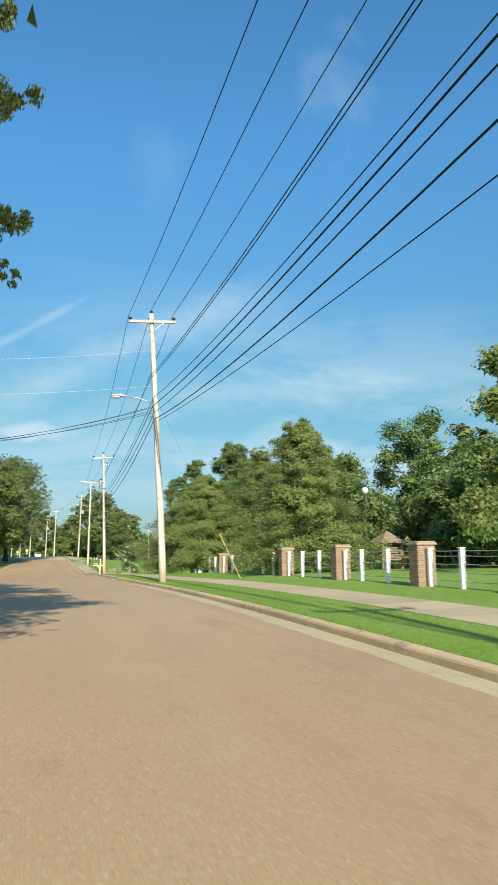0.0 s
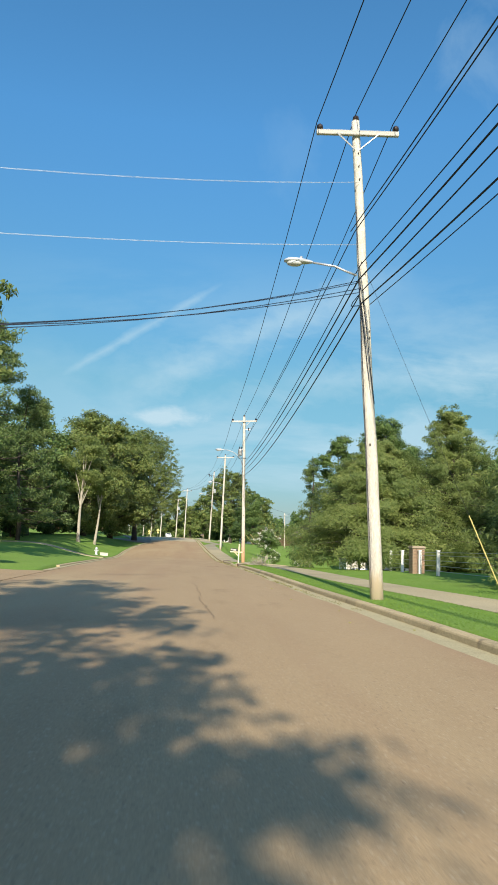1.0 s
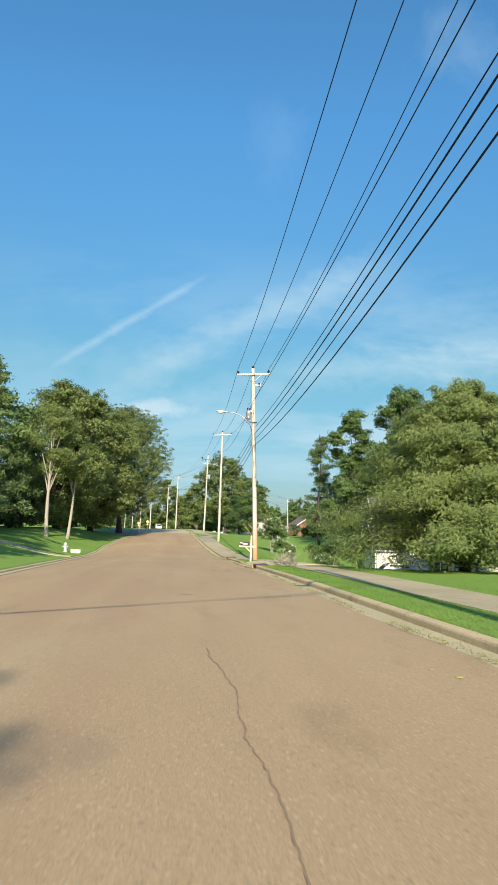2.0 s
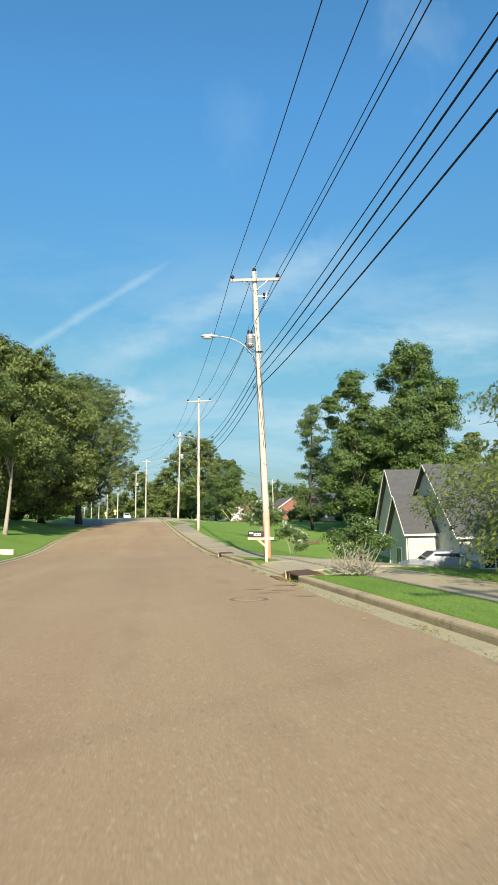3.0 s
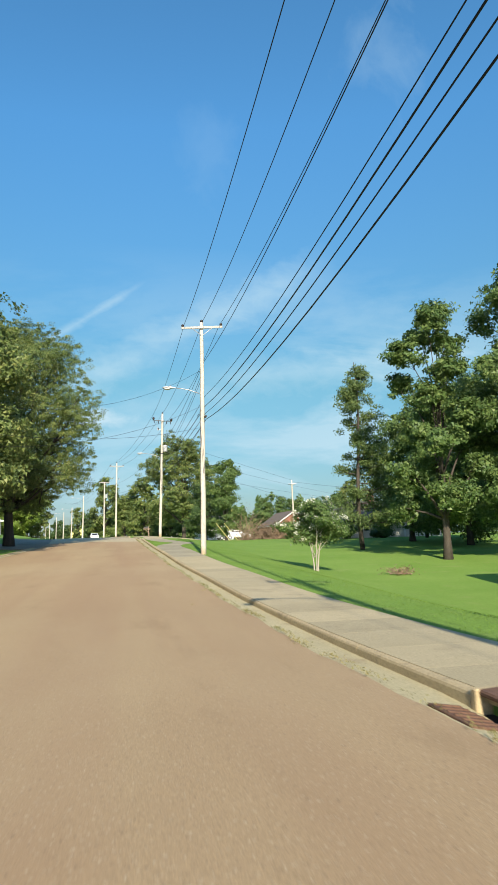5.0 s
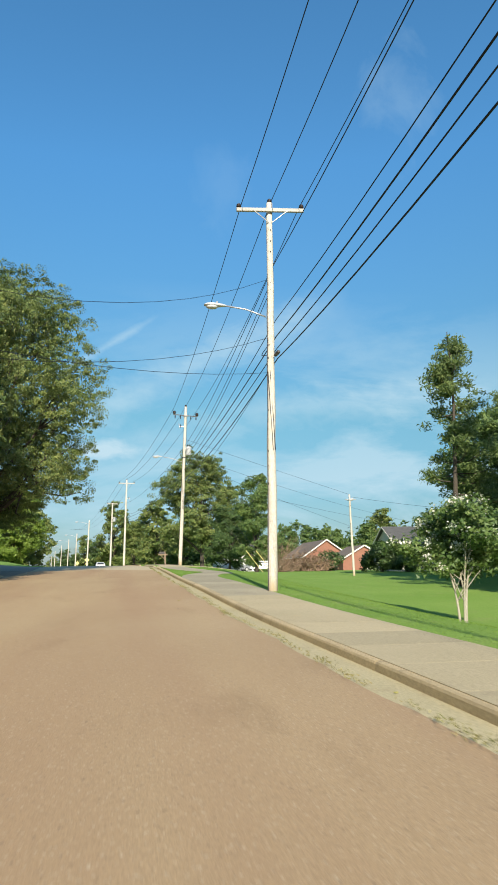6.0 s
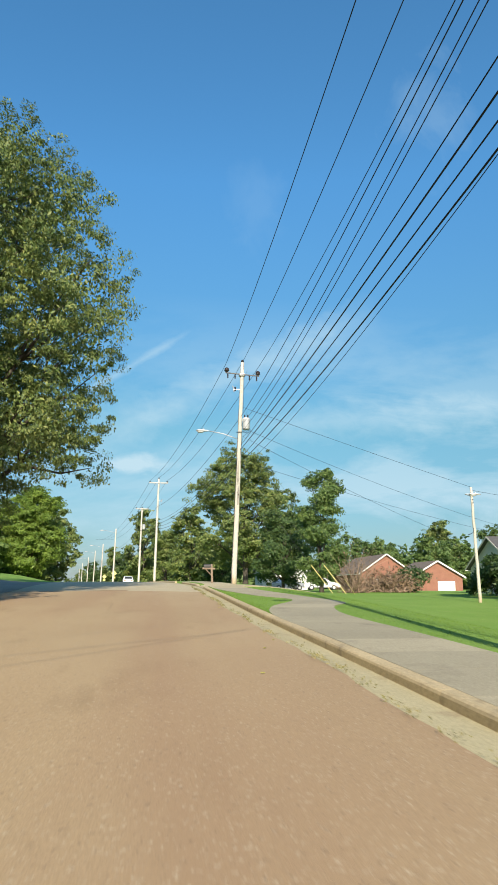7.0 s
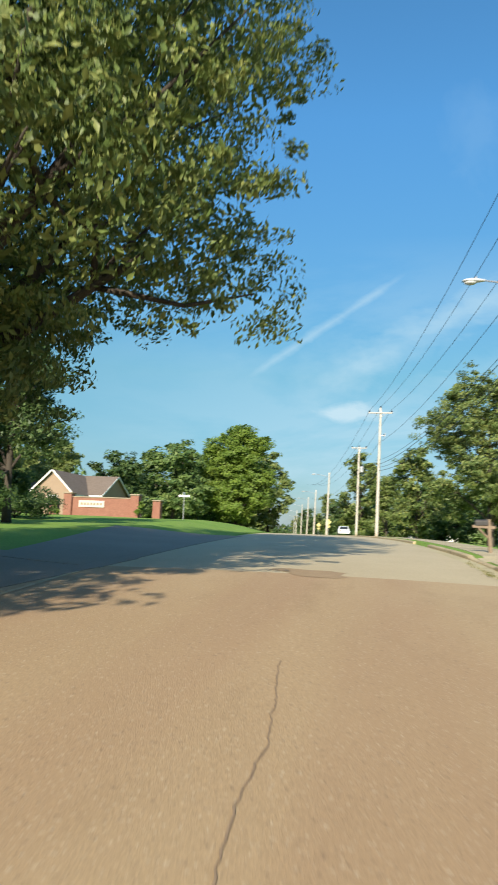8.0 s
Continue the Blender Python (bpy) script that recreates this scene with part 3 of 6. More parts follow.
def storm_drain(y, label):
    """A kerb inlet: rusty cover slab over a throat coloured near-black for its shade, with a grate sloping into the
    gutter.
    """
    inlet = thing("storm_drain", pose(kerb_x(y), y, road_z(y), 0, 0, 0.5), label, "storm drain", "storm drains")
    part("cover_slab", box((0.60, 1.56, 0.055), (0.33, 0, 0.10), (0, -3, 0), bevel=0.016), M_RUST, inlet, "rust-stained cover slab")
    part("back_wall", box((0.03, 1.5, 0.36), (0.2, 0, -0.11)), M_BROWNROOF, inlet)
    # near-black floor: the shade inside the throat, put in as colour
    part("throat", box((0.26, 1.5, 0.04), (0.05, 0, -0.12)), M_DARK, inlet)
    for s_ in (-1, 1):
        part("end_block", box((0.36, 0.1, 0.30), (0.18, s_ * 0.8, -0.035), bevel=0.014), M_KERB, inlet)
    part("post", box((0.05, 0.05, 0.22), (0.03, 0.35, -0.02), bevel=0.008), M_RUST, inlet)
    grate = part("grate", box((0.30, 0.8, 0.03), (-0.22, 0.55, -0.045), (0, 9, 0), bevel=0.008), M_RUST, inlet, "sloping rusty grate in the gutter")
    for i in range(6):
        part("bar", box((0.26, 0.03, 0.02), (-0.22, 0.22 + 0.127 * i, -0.026), (0, 9, 0), bevel=0.004), M_RUST, grate)


storm_drain(59.72, "storm drain inlet with a rusty cover slab set in the kerb")
storm_drain(77.0, "second storm drain inlet with a rusty cover further along the kerb")

manhole = thing("manhole", pose(1.75, 54.7, crown_z(1.75, 54.7) + 0.002), "round rusty manhole cover in the asphalt", "manhole cover")
part("ring", turned([(0.335, -0.03), (0.335, 0.004), (0.32, 0.006), (0.27, 0.006)], 28), M_RING, manhole)
part("lid", turned([(0.265, -0.03), (0.265, 0.006), (0.25, 0.010), (0.1, 0.012)], 28), M_LID, manhole)


def ribbon(name, pts, width, material, label, category, lift=0.006, taper=False):
    """A thin flat mark lying on the road."""
    verts, faces = [], []
    rng = random.Random(len(pts) * 7 + int(pts[0][1] * 10))
    for i, (x, y) in enumerate(pts):
        q, p = pts[min(i + 1, len(pts) - 1)], pts[max(i - 1, 0)]
        d = Vector((q[0] - p[0], q[1] - p[1])).normalized()
        w = width * rng.uniform(0.6, 1.3) / 2
        for s in (-1, 1):
            if taper:
                w = width / 2 * max(0.05, math.sin(math.pi * i / (len(pts) - 1))) * rng.uniform(0.1, 1.5)
            xx, yy = x - d.y * s * w, y + d.x * s * w
            verts.append((xx, yy, crown_z(xx, yy) + lift))
    for i in range(len(pts) - 1):
        faces.append((2 * i, 2 * i + 1, 2 * i + 3, 2 * i + 2))
    return tagged(part(name, (verts, faces), material), label, category, kind="structure")


def wander(x0, y0, x1, y1, n, amp, seed):
    rng = random.Random(seed)
    drift, out = 0.0, []
    for i in range(n + 1):
        drift = drift * 0.95 + rng.uniform(-2, 2) * amp
        out.append((x0 + (x1 - x0) * i / n + drift, y0 + (y1 - y0) * i / n + rng.uniform(-amp, amp)))
    return out


for n_, (x0, y0, x1, y1, w_) in enumerate(((0.50, 30.9, 0.38, 36.2, 0.012), (-0.64, 121.8, -0.85, 126.8, 0.010))):
    ribbon("road_crack", wander(x0, y0, x1, y1, 80, 0.008, n_), w_, M_TAR, "thin dark crack running along the asphalt", "crack")
ribbon("road_crack", wander(0.60, 26.2, 0.53, 30.6, 60, 0.012, 5), 0.015, M_TAR, "dark open crack along the asphalt", "crack")
ribbon("edge_line", [(-5.0 - 0.14 * i, 129.5 + 1.1 * i) for i in range(6)], 0.09, M_CONC, "pale edge line at the side street", "road marking", 0.008)
ribbon("road_crack", wander(-1.4, 119.9, 2.3, 125.0, 60, 0.01, 9), 0.014, M_CRACK, "faint crack slanting over the asphalt", "crack")
for x0, y0, w_, l_ in ((0.02, 12.35, 0.2, 0.3), (2.99, 57.7, 0.35, 0.6), (2.31, 55.9, 0.28, 0.5), (2.13, 56.7, 0.22, 0.4), (2.7, 56.4, 0.3, 0.5), (2.85, 55.2, 0.25, 0.45), (0.24, 43.2, 0.16, 0.3), (0.0, 61.6, 0.14, 0.24)):
    ribbon("road_stain", [(x0 + l_ * (k - 6) / 12, y0 + 0.03 * math.sin(k * 1.7 + x0 * 9)) for k in range(13)], w_, M_STAIN, "dark damp stain on the asphalt", "stain", 0.005, True)
ribbon("road_patch", [(-1.9 + 0.12 * i, 134.7 + 0.25 * math.sin(i * 0.6)) for i in range(10)], 1.1, M_STAIN, "dark asphalt patch over the joint", "road patch", 0.005)


# ---- utility poles and wires ----
def lamp_on(pole, arm_pts, head, label="cobra-head street lamp housing"):
    part("lamp_arm", tube(arm_pts, 0.026, 8), M_GALV, pole, smooth=True)
    hx, hy, hz = head
    # flattened drop-shaped housing that points to the road
    verts, faces = [], []
    prof = ((0.0, 0.03, 0.03), (0.08, 0.07, 0.05), (0.25, 0.12, 0.075), (0.45, 0.16, 0.085), (0.62, 0.14, 0.07), (0.72, 0.07, 0.03))
    for s, w, h in prof:
        for a in range(12):
            t = math.tau * a / 12
            verts.append((hx - s, hy + w * math.cos(t), hz + h * math.sin(t) * (1.0 if math.sin(t) > 0 else 0.6)))
    for i in range(len(prof) - 1):
        for a in range(12):
            faces.append((i * 12 + a, i * 12 + (a + 1) % 12, (i + 1) * 12 + (a + 1) % 12, (i + 1) * 12 + a))
    faces += [tuple(range(11, -1, -1)), tuple(range(60, 72))]
    housing = part("lamp_head", (verts, faces), M_LAMP, pole, label, True)
    lens = turned([(0.13, 0.02), (0.125, -0.03), (0.09, -0.06), (0.03, -0.07)], 14)
    part("lens", moved(lens, Matrix.Translation((hx - 0.47, hy, hz - 0.045)) @ Matrix.Diagonal((1.5, 1.0, 1.0, 1))), M_LENS, housing, "clear prismatic lens bowl", True)
    part("photocell", moved(turned([(0.035, 0), (0.035, 0.06), (0.02, 0.075)], 8), Matrix.Translation((hx - 0.3, hy, hz + 0.07))), M_GALV, housing)


def insulator(at, pole, s=1.0):
    part("insulator", moved(turned([(0.02 * s, 0), (0.05 * s, 0.02 * s), (0.085 * s, 0.05 * s), (0.085 * s, 0.07 * s), (0.055 * s, 0.085 * s), (0.08 * s, 0.1 * s), (0.07 * s, 0.13 * s), (0.035 * s, 0.16 * s)], 10), Matrix.Translation(at)), M_INSUL, pole, smooth=True)


def utility_pole(base, tip, label, arm=None, lamp=None, drum=None, rust=False, riser=True, r0=0.155, r1=0.10, stay=None, cutout=None, splice=False, steel=False):
    """A wooden pole from base to tip, with what hangs on it. arm: (drop below tip, half length, turn). lamp: (fix height, head offset, head height, curved). Heights are above base."""
    b, t = Vector(base), Vector(tip)
    pole = thing("utility_pole", pose(*base), label, "utility pole", "utility poles along the street")
    v = t - b

    def on(h):
        return v * (h / v.z)

    n = 16
    rng = random.Random(int(base[1]))
    pts = [v * (i / n) + Vector((rng.uniform(-0.012, 0.012), rng.uniform(-0.012, 0.012), 0)) for i in range(n + 1)]
    pts[0] = pts[0] - Vector((0, 0, 0.4))
    part("shaft", tube(pts, [r0 + (r1 - r0) * i / n for i in range(n + 1)], 14), M_POLERUST if rust else M_POLEFOOT, pole, smooth=True)
    if arm:
        drop, half, turn = arm
        at = on(v.z - drop)
        tilt = Matrix.Translation(at + Vector((0, -r1 - 0.05, 0))) @ pose(0, 0, 0, 0, turn, 0)
        beam = box((half * 2, 0.055, 0.06) if steel else (half * 2, 0.095, 0.12), bevel=0.008)
        beam.transform(tilt)
        part("crossarm", beam, M_DARKMETAL if steel else M_ARM, pole, "thin dark steel crossarm" if steel else "grey timber crossarm")
        if steel:
            part("clamp", box((0.34, 0.30, 0.14), at + Vector((0, -0.02, 0)), bevel=0.02), M_GALV, pole)
            for s in (-0.85, -0.42, 0.42, 0.85):
                hang = at + Vector((s * half, -r1 - 0.05, -s * half * math.tan(radians(turn)) - 0.3))
                part("dropper", moved(turned([(0.02, 0), (0.05, 0.05), (0.025, 0.09), (0.05, 0.14), (0.025, 0.18), (0.045, 0.23), (0.015, 0.27)], 8), Matrix.Translation(hang)), M_INSUL, pole)
        for s in (-1, 1):
            end = at + Vector((s * half * 0.52, -r1 - 0.11, s * -half * 0.52 * math.tan(radians(turn))))
            if not steel:
                part("brace", tube([end + Vector((0, 0, -0.03)), at + Vector((s * r1 * 0.6, -r1 - 0.02, -0.42))], 0.018, 6), M_GALV, pole)
            insulator(at + Vector((s * (half - 0.08), -r1 - 0.05, (0.03 if steel else 0.06) - s * half * math.tan(radians(turn)))), pole, 1.7 if steel else 1.0)
        insulator(v + Vector((0, 0, 0.0)), pole)
    if lamp:
        fix, out, height, curved = lamp
        a, e = on(fix) + Vector((-r0, 0, 0)), on(fix) + Vector((-out, 0, height - fix))
        if curved:
            line = [a + Vector(((e.x - a.x) * (1 - math.cos(q)), 0, (e.z - a.z) * math.sin(q))) for q in (0.12 * k * math.pi / 1.2 * 0.5 for k in range(11))]
        else:
            line = [a, a + Vector((-0.3, 0, 0.1)), (a + e) / 2 + Vector((0, 0, 0.07)), e]
        lamp_on(pole, line, e)
    if drum:
        h, side, s = drum
        at = on(h) + Vector((side * (0.15 + 0.21 * s), 0, 0))
        can = part("transformer", moved(turned([(0.0, 0), (0.19, 0.0), (0.21, 0.03), (0.21, 0.52), (0.225, 0.54), (0.225, 0.60), (0.19, 0.66), (0.08, 0.7)], 18), Matrix.Translation(at) @ Matrix.Diagonal((s, s, s, 1))), M_LAMP if s > 0.8 else M_GALV, pole, "grey transformer drum", True)
        for dx in (-0.09, 0.09):
            part("bushing", moved(turned([(0.05, 0), (0.05, 0.04), (0.03, 0.06), (0.05, 0.09), (0.03, 0.12), (0.045, 0.15), (0.02, 0.2)], 10), Matrix.Translation(at + Vector((dx * s, 0, 0.66 * s)))), M_INSUL, can)
        for q in (0.12, 0.45):
            part("strap", moved(turned([(0.222 * s, 0), (0.222 * s, 0.04 * s)], 18), Matrix.Translation(at + Vector((0, 0, q * s)))), M_GALV, can)
        for q in range(3):
            w = at + Vector((side * (0.1 - 0.09 * q) * s, -0.16, 0.1 * s))
            part("lead_loop", tube([w, w + Vector((side * 0.12, -0.03, -0.16)), w + Vector((side * (0.05 - 0.15 * q), 0.02, -0.34)), w + Vector((-side * 0.28, 0.0, -0.28)), on(h - 0.25) + Vector((-side * 0.2, -0.12, 0.03 * q))], 0.010, 5), M_CABLE, pole)
        part("bracket", box((0.3, 0.1, 0.08), on(h + 0.5) + Vector((side * 0.2, 0, 0))), M_GALV, pole)
        part("jumper", tube([at + Vector((0, 0.05, 0.8 * s)), at + Vector((side * 0.05, 0.08, 1.1 * s)), on(h + 1.1) + Vector((side * 0.16, 0.05, 0)), on(v.z - 0.9) + Vector((side * 0.13, 0, 0)), on(v.z - 0.45) + Vector((side * 0.3, 0, 0))], 0.006, 6), M_WIRE, pole)
        part("service_lead", tube([at + Vector((side * 0.08, -0.1, 0.1)), at + Vector((side * 0.12, -0.12, -0.2)), on(h - 0.4) + Vector((side * 0.22, -0.1, 0)), on(h - 0.75) + Vector((side * 0.12, -0.1, 0)), on(h - 1.2) + Vector((side * 0.1, -0.1, 0))], 0.010, 6), M_CABLE, pole)
    if cutout:
        at = on(cutout[0])
        s = cutout[1]
        part("cutout_bracket", box((0.42, 0.05, 0.05), at + Vector((s * 0.28, 0, 0))), M_GALV, pole)
        part("fuse_cutout", tube([at + Vector((s * 0.5, 0, 0.22)), at + Vector((s * 0.42, 0, -0.15))], 0.03, 8), M_GALV, pole)
        part("fuse_insulator", moved(turned([(0.03, -0.12), (0.055, -0.08), (0.035, -0.04), (0.055, 0.0), (0.035, 0.04), (0.055, 0.08), (0.03, 0.12)], 10), Matrix.Translation(at + Vector((s * 0.36, 0, 0.03)))), M_INSUL, pole)
    if riser:
        for dx in (-0.03, 0.04):
            part("riser_cable", tube([on(h) + Vector((-0.09 + 0.15 * (7.0 - h) / 2.6 + dx, -(r0 + (r1 - r0) * h / v.z) * 0.93, 0)) for h in np.linspace(4.4, 7.0, 9)], 0.011, 6), M_CABLE, pole)
        part("ground_wire", tube([on(h) + Vector((-(r0 + (r1 - r0) * h / v.z) * 0.93, -0.06, 0)) for h in np.linspace(0.1, v.z * 0.8, 12)], 0.009, 5), M_WIRE, pole)
        knots = random.Random(int(base[1]) + 5)
        for _ in range(9):
            h, a = knots.uniform(0.8, v.z - 1.5), knots.uniform(3.4, 6.0)
            rr = r0 + (r1 - r0) * h / v.z - 0.004
            part("knot", moved(turned([(0.022, 0), (0.02, 0.005), (0.008, 0.007)], 8), Matrix.Translation(on(h) + Vector((rr * math.cos(a), rr * math.sin(a), 0))) @ Vector((math.cos(a), math.sin(a), 0)).to_track_quat("Z", "Y").to_matrix().to_4x4() @ Matrix.Diagonal((1, 1.7, 1, 1))), M_BARK, pole)
    for k in range(3):
        part("bolt", tube([on(v.z * (0.92 - 0.03 * k)) + Vector((0, -0.16, 0)), on(v.z * (0.92 - 0.03 * k)) + Vector((0, 0.16, 0))], 0.016, 6), M_DARKMETAL, pole)
    if splice:
        part("splice_case", tube([on(7.5) + Vector((0.13, -0.62, -0.02)), on(7.5) + Vector((0.13, -0.58, -0.02)), on(7.5) + Vector((0.12, -0.2, 0.0)), on(7.5) + Vector((0.12, -0.16, 0.0))], [0.03, 0.062, 0.062, 0.03], 10), M_DARKMETAL, pole, "dark cable splice case")
    part("cable_loop", tube([on(v.z * 0.60) + Vector((-0.12, -0.17, 0.25)), on(v.z * 0.60) + Vector((-0.16, -0.2, 0.0)), on(v.z * 0.60) + Vector((-0.26, 0.05, -0.12)), on(v.z * 0.60) + Vector((-0.22, 0.4, -0.1)), on(v.z * 0.60) + Vector((0.05, 0.55, -0.02))], 0.012, 6), M_CABLE, pole)
    if stay:
        gx, gy, h = stay
        foot = Vector((gx - b.x, gy - b.y, land_z(gx, gy) - b.z - 0.05))
        top = on(h)
        part("stay_wire", tube([foot, top], 0.004, 5), M_WIRE, pole)
        part("stay_guard", tube([foot, foot + (top - foot).normalized() * 2.4], 0.014, 8), M_YELLOW, pole, "yellow stay guard")
    return pole


P_Z = ((4.75, -8.4, -0.1), (4.5, -8.4, 11.3))
P_A = ((4.55, 30.6, 0.0), (3.92, 30.9, 11.82))
P_B = ((4.78, 69.95, -0.72), (4.44, 70.1, 11.02))
P_C = ((4.99, 109.2, -0.36), (5.14, 109.35, 12.55))
P_D = ((4.66, 143.4, 0.80), (4.98, 142.6, 13.4))
P_E = ((0.05, 186.0, 1.0), (0.23, 186.0, 13.1))
P_F = ((-2.2, 203.0, 1.0), (-2.05, 203.0, 11.5))
utility_pole(*P_Z, "bleached wooden utility pole with a timber crossarm", (0.3, 1.03, 0))
utility_pole(*P_A, "bleached wooden utility pole with crossarm and street lamp, leaning slightly", (0.42, 1.06, -3.4), (7.65, 1.25, 7.9, False), stay=(8.5, 32.6, 8.0))
utility_pole(*P_B, "leaning wooden utility pole, reddish at the butt, with lamp and transformer", (0.4, 1.02, -3.8), (7.75, 1.62, 8.95, True), (8.55, -1, 0.78), rust=True, cutout=(10.7, 1))
utility_pole(*P_C, "bleached wooden utility pole beside the pavement with crossarm and street lamp", (0.33, 1.15, -3.5), (8.85, 1.45, 9.15, False), splice=True)
utility_pole(*P_D, "pale wooden utility pole with metal arm, lamp and transformer drum", (0.75, 0.98, 4.0), (8.15, 1.75, 8.55, False), (8.7, 1, 1.0), cutout=(11.0, -1), stay=(15.4, 157.0, 9.0), steel=True)
utility_pole(*P_E, "tall pale wooden utility pole far along the street", (0.5, 1.1, 0), riser=False, cutout=(9.5, 1))
utility_pole(*P_F, "pale wooden utility pole with a short tee and drum", (0.15, 0.9, 0), drum=(7.5, 1, 1.0), riser=False)
for x_, y_, h_ in ((-6.9, 225, 9.6), (-10.9, 250, 8.6), (-15.5, 285, 9.2), (-21.0, 325, 9.4), (-28.0, 375, 9.6), (-35.0, 430, 9.6)):
    utility_pole((x_ - 0.2, y_, land_z(x_, y_) - 0.1), (x_, y_, land_z(x_, y_) + h_), "wooden street lamp pole far along the street", None, (h_ - 0.6, 1.9, h_ - 0.2, False), riser=False)
utility_pole((18.5, 142.5, land_z(18.5, 142.5)), (18.35, 142.5, 6.4), "short brown wooden service pole on the lawn", None, (6.0, -0.55, 6.1, False), riser=False, r0=0.10, r1=0.07)
utility_pole((-17.2, 88.9, land_z(-17.2, 88.9)), (-17.2, 88.9, 10.2), "wooden service pole behind the trees", None, riser=False)
utility_pole((-28.6, 21, land_z(-28.6, 21)), (-28.6, 21, 9), "wooden service pole across the street", None, riser=False)


def line(name, fixes, sag, radius, label, material):
    """One wire through its fixing points, hanging between each two."""
    pts = []
    for k, (a, b) in enumerate(zip(fixes, fixes[1:])):
        a, b = Vector(a), Vector(b)
        n = 14
        drop = (sag[min(k, len(sag) - 1)] if isinstance(sag, tuple) else sag) * ((b - a).length / 39.0) ** 2
        for i in range(n):
            t = i / n
            p = a.lerp(b, t)
            p.z -= 4 * drop * t * (1 - t)
            pts.append(p)
    pts.append(Vector(fixes[-1]))
    ob = part(name, tube(pts, radius, 6), material, smooth=True)
    return tagged(ob, label, "power line" if name == "power_line" else "cable", "overhead lines")


poles = (P_Z, P_A, P_B, P_C, P_D, P_E, P_F)


def at_height(p, below, dx=0.0, dy=-0.16):
    (bx, by, bz), (tx, ty, tz) = p
    z = tz - below
    t = (z - bz) / (tz - bz)
    return (bx + (tx - bx) * t + dx, by + (ty - by) * t + dy, z)


far_end = (-12.0, 255.0)


def strung(zs, dxs):
    """Fixing points of one wire, at a height and a sideways offset for each pole."""
    return [at_height(p, p[1][2] - z, dx) for p, z, dx in zip(poles, zs, dxs)]


for zs, dxs, sags in (((11.12, 11.6, 10.88, 12.38, 13.2, 12.9), (-1.0, -1.05, -0.97, -0.98, -0.98, -0.97), (0.62, 0.72, 0.72, 0.63, 0.72)),
                      ((11.4, 11.98, 11.16, 12.58, 13.45, 13.2), (-0.01, -0.01, 0.02, 0.04, 0.02, 0.0), (0.65, 0.69, 0.9, 0.69, 0.72)),
                      ((11.28, 11.74, 10.96, 12.36, 13.2, 12.9), (0.96, 0.93, 0.94, 0.97, 0.97, 0.97), (0.61, 0.64, 0.8, 0.71, 0.72))):
    line("power_line", strung(zs, dxs) + [(far_end[0] + dxs[-1], far_end[1], 10.5)], sags, 0.012, "thin bare power conductor on insulators", M_WIRE)
NEUTRAL = (8.5, 8.72, 8.9, 10.25, 10.2, 9.8)
line("power_line", strung(NEUTRAL, (0.0, -0.2, -0.06, 0.09, 0.02, -0.05)) + [(*far_end, 7.8)], (0.75, 0.3, 0.72, 0.58, 0.6), 0.012, "thin neutral wire below the crossarm", M_WIRE)
line("power_line", strung(NEUTRAL, (-0.16, -0.3))[:2], 0.82, 0.012, "second thin wire beside the neutral", M_WIRE)
for z0, z1, x0 in ((9.65, 9.6, 5.1), (9.4, 9.2, 5.1)):
    line("power_line", [(x0, 109.2, z0), (4.9, 142.4, z1)], 0.92, 0.010, "thin wire between two poles", M_WIRE)
for zs, dxs, sags, rad in (((7.2, 7.85, 7.29, 8.36, 8.6, 8.2), (0.24, -0.1, 0.04, 0.16, 0.1, 0.03), (0.7, 0.47, 0.8, 0.34, 0.68), 0.012),
                           ((6.8, 7.48, 6.92, 7.77, 8.3, 7.8), (0.08, -0.15, 0.02, 0.15, 0.06, 0.0), (0.68, 0.44, 0.76, 0.34, 0.63), 0.018),
                           ((6.5, 7.21, 6.6, 7.38, 7.85, 7.5), (0.18, -0.07, 0.05, 0.18, 0.11, 0.05), (0.6, 0.44, 0.76, 0.32, 0.68), 0.014),
                           ((6.0, 6.89, 6.22, 7.03, 7.62, 7.2), (0.15, -0.1, 0.01, 0.19, 0.11, 0.01), (0.82, 0.61, 0.87, 0.55, 0.75), 0.018)):
    line("telephone_cable", strung(zs, dxs) + [(*far_end, zs[5] - 2.0)], sags, rad, "black telephone cable strung from pole to pole", M_CABLE)
line("telephone_cable", [(4.25, 30.5, 6.82), (5.0, -8.4, 4.75)], 0.45, 0.011, "thin black service cable between two poles", M_CABLE)
line("telephone_cable", [(5.15, 109.2, 6.9), (5.05, 142.4, 7.3)], 0.75, 0.008, "thin black service cable between two poles", M_CABLE)


def hanging(start, turn, slope, curve, span, radius, label, material=M_CABLE):
    """A cable that leaves a pole at a slope, hangs in a curve and runs off across the street."""
    a = radians(turn)
    pts = [(start[0] - s * math.cos(a), start[1] + s * math.sin(a), start[2] + slope * s + curve * s * s) for s in np.linspace(0, span, 26)]
    tagged(part("telephone_cable", tube(pts, radius, 6), material, smooth=True), label, "cable", "overhead lines")


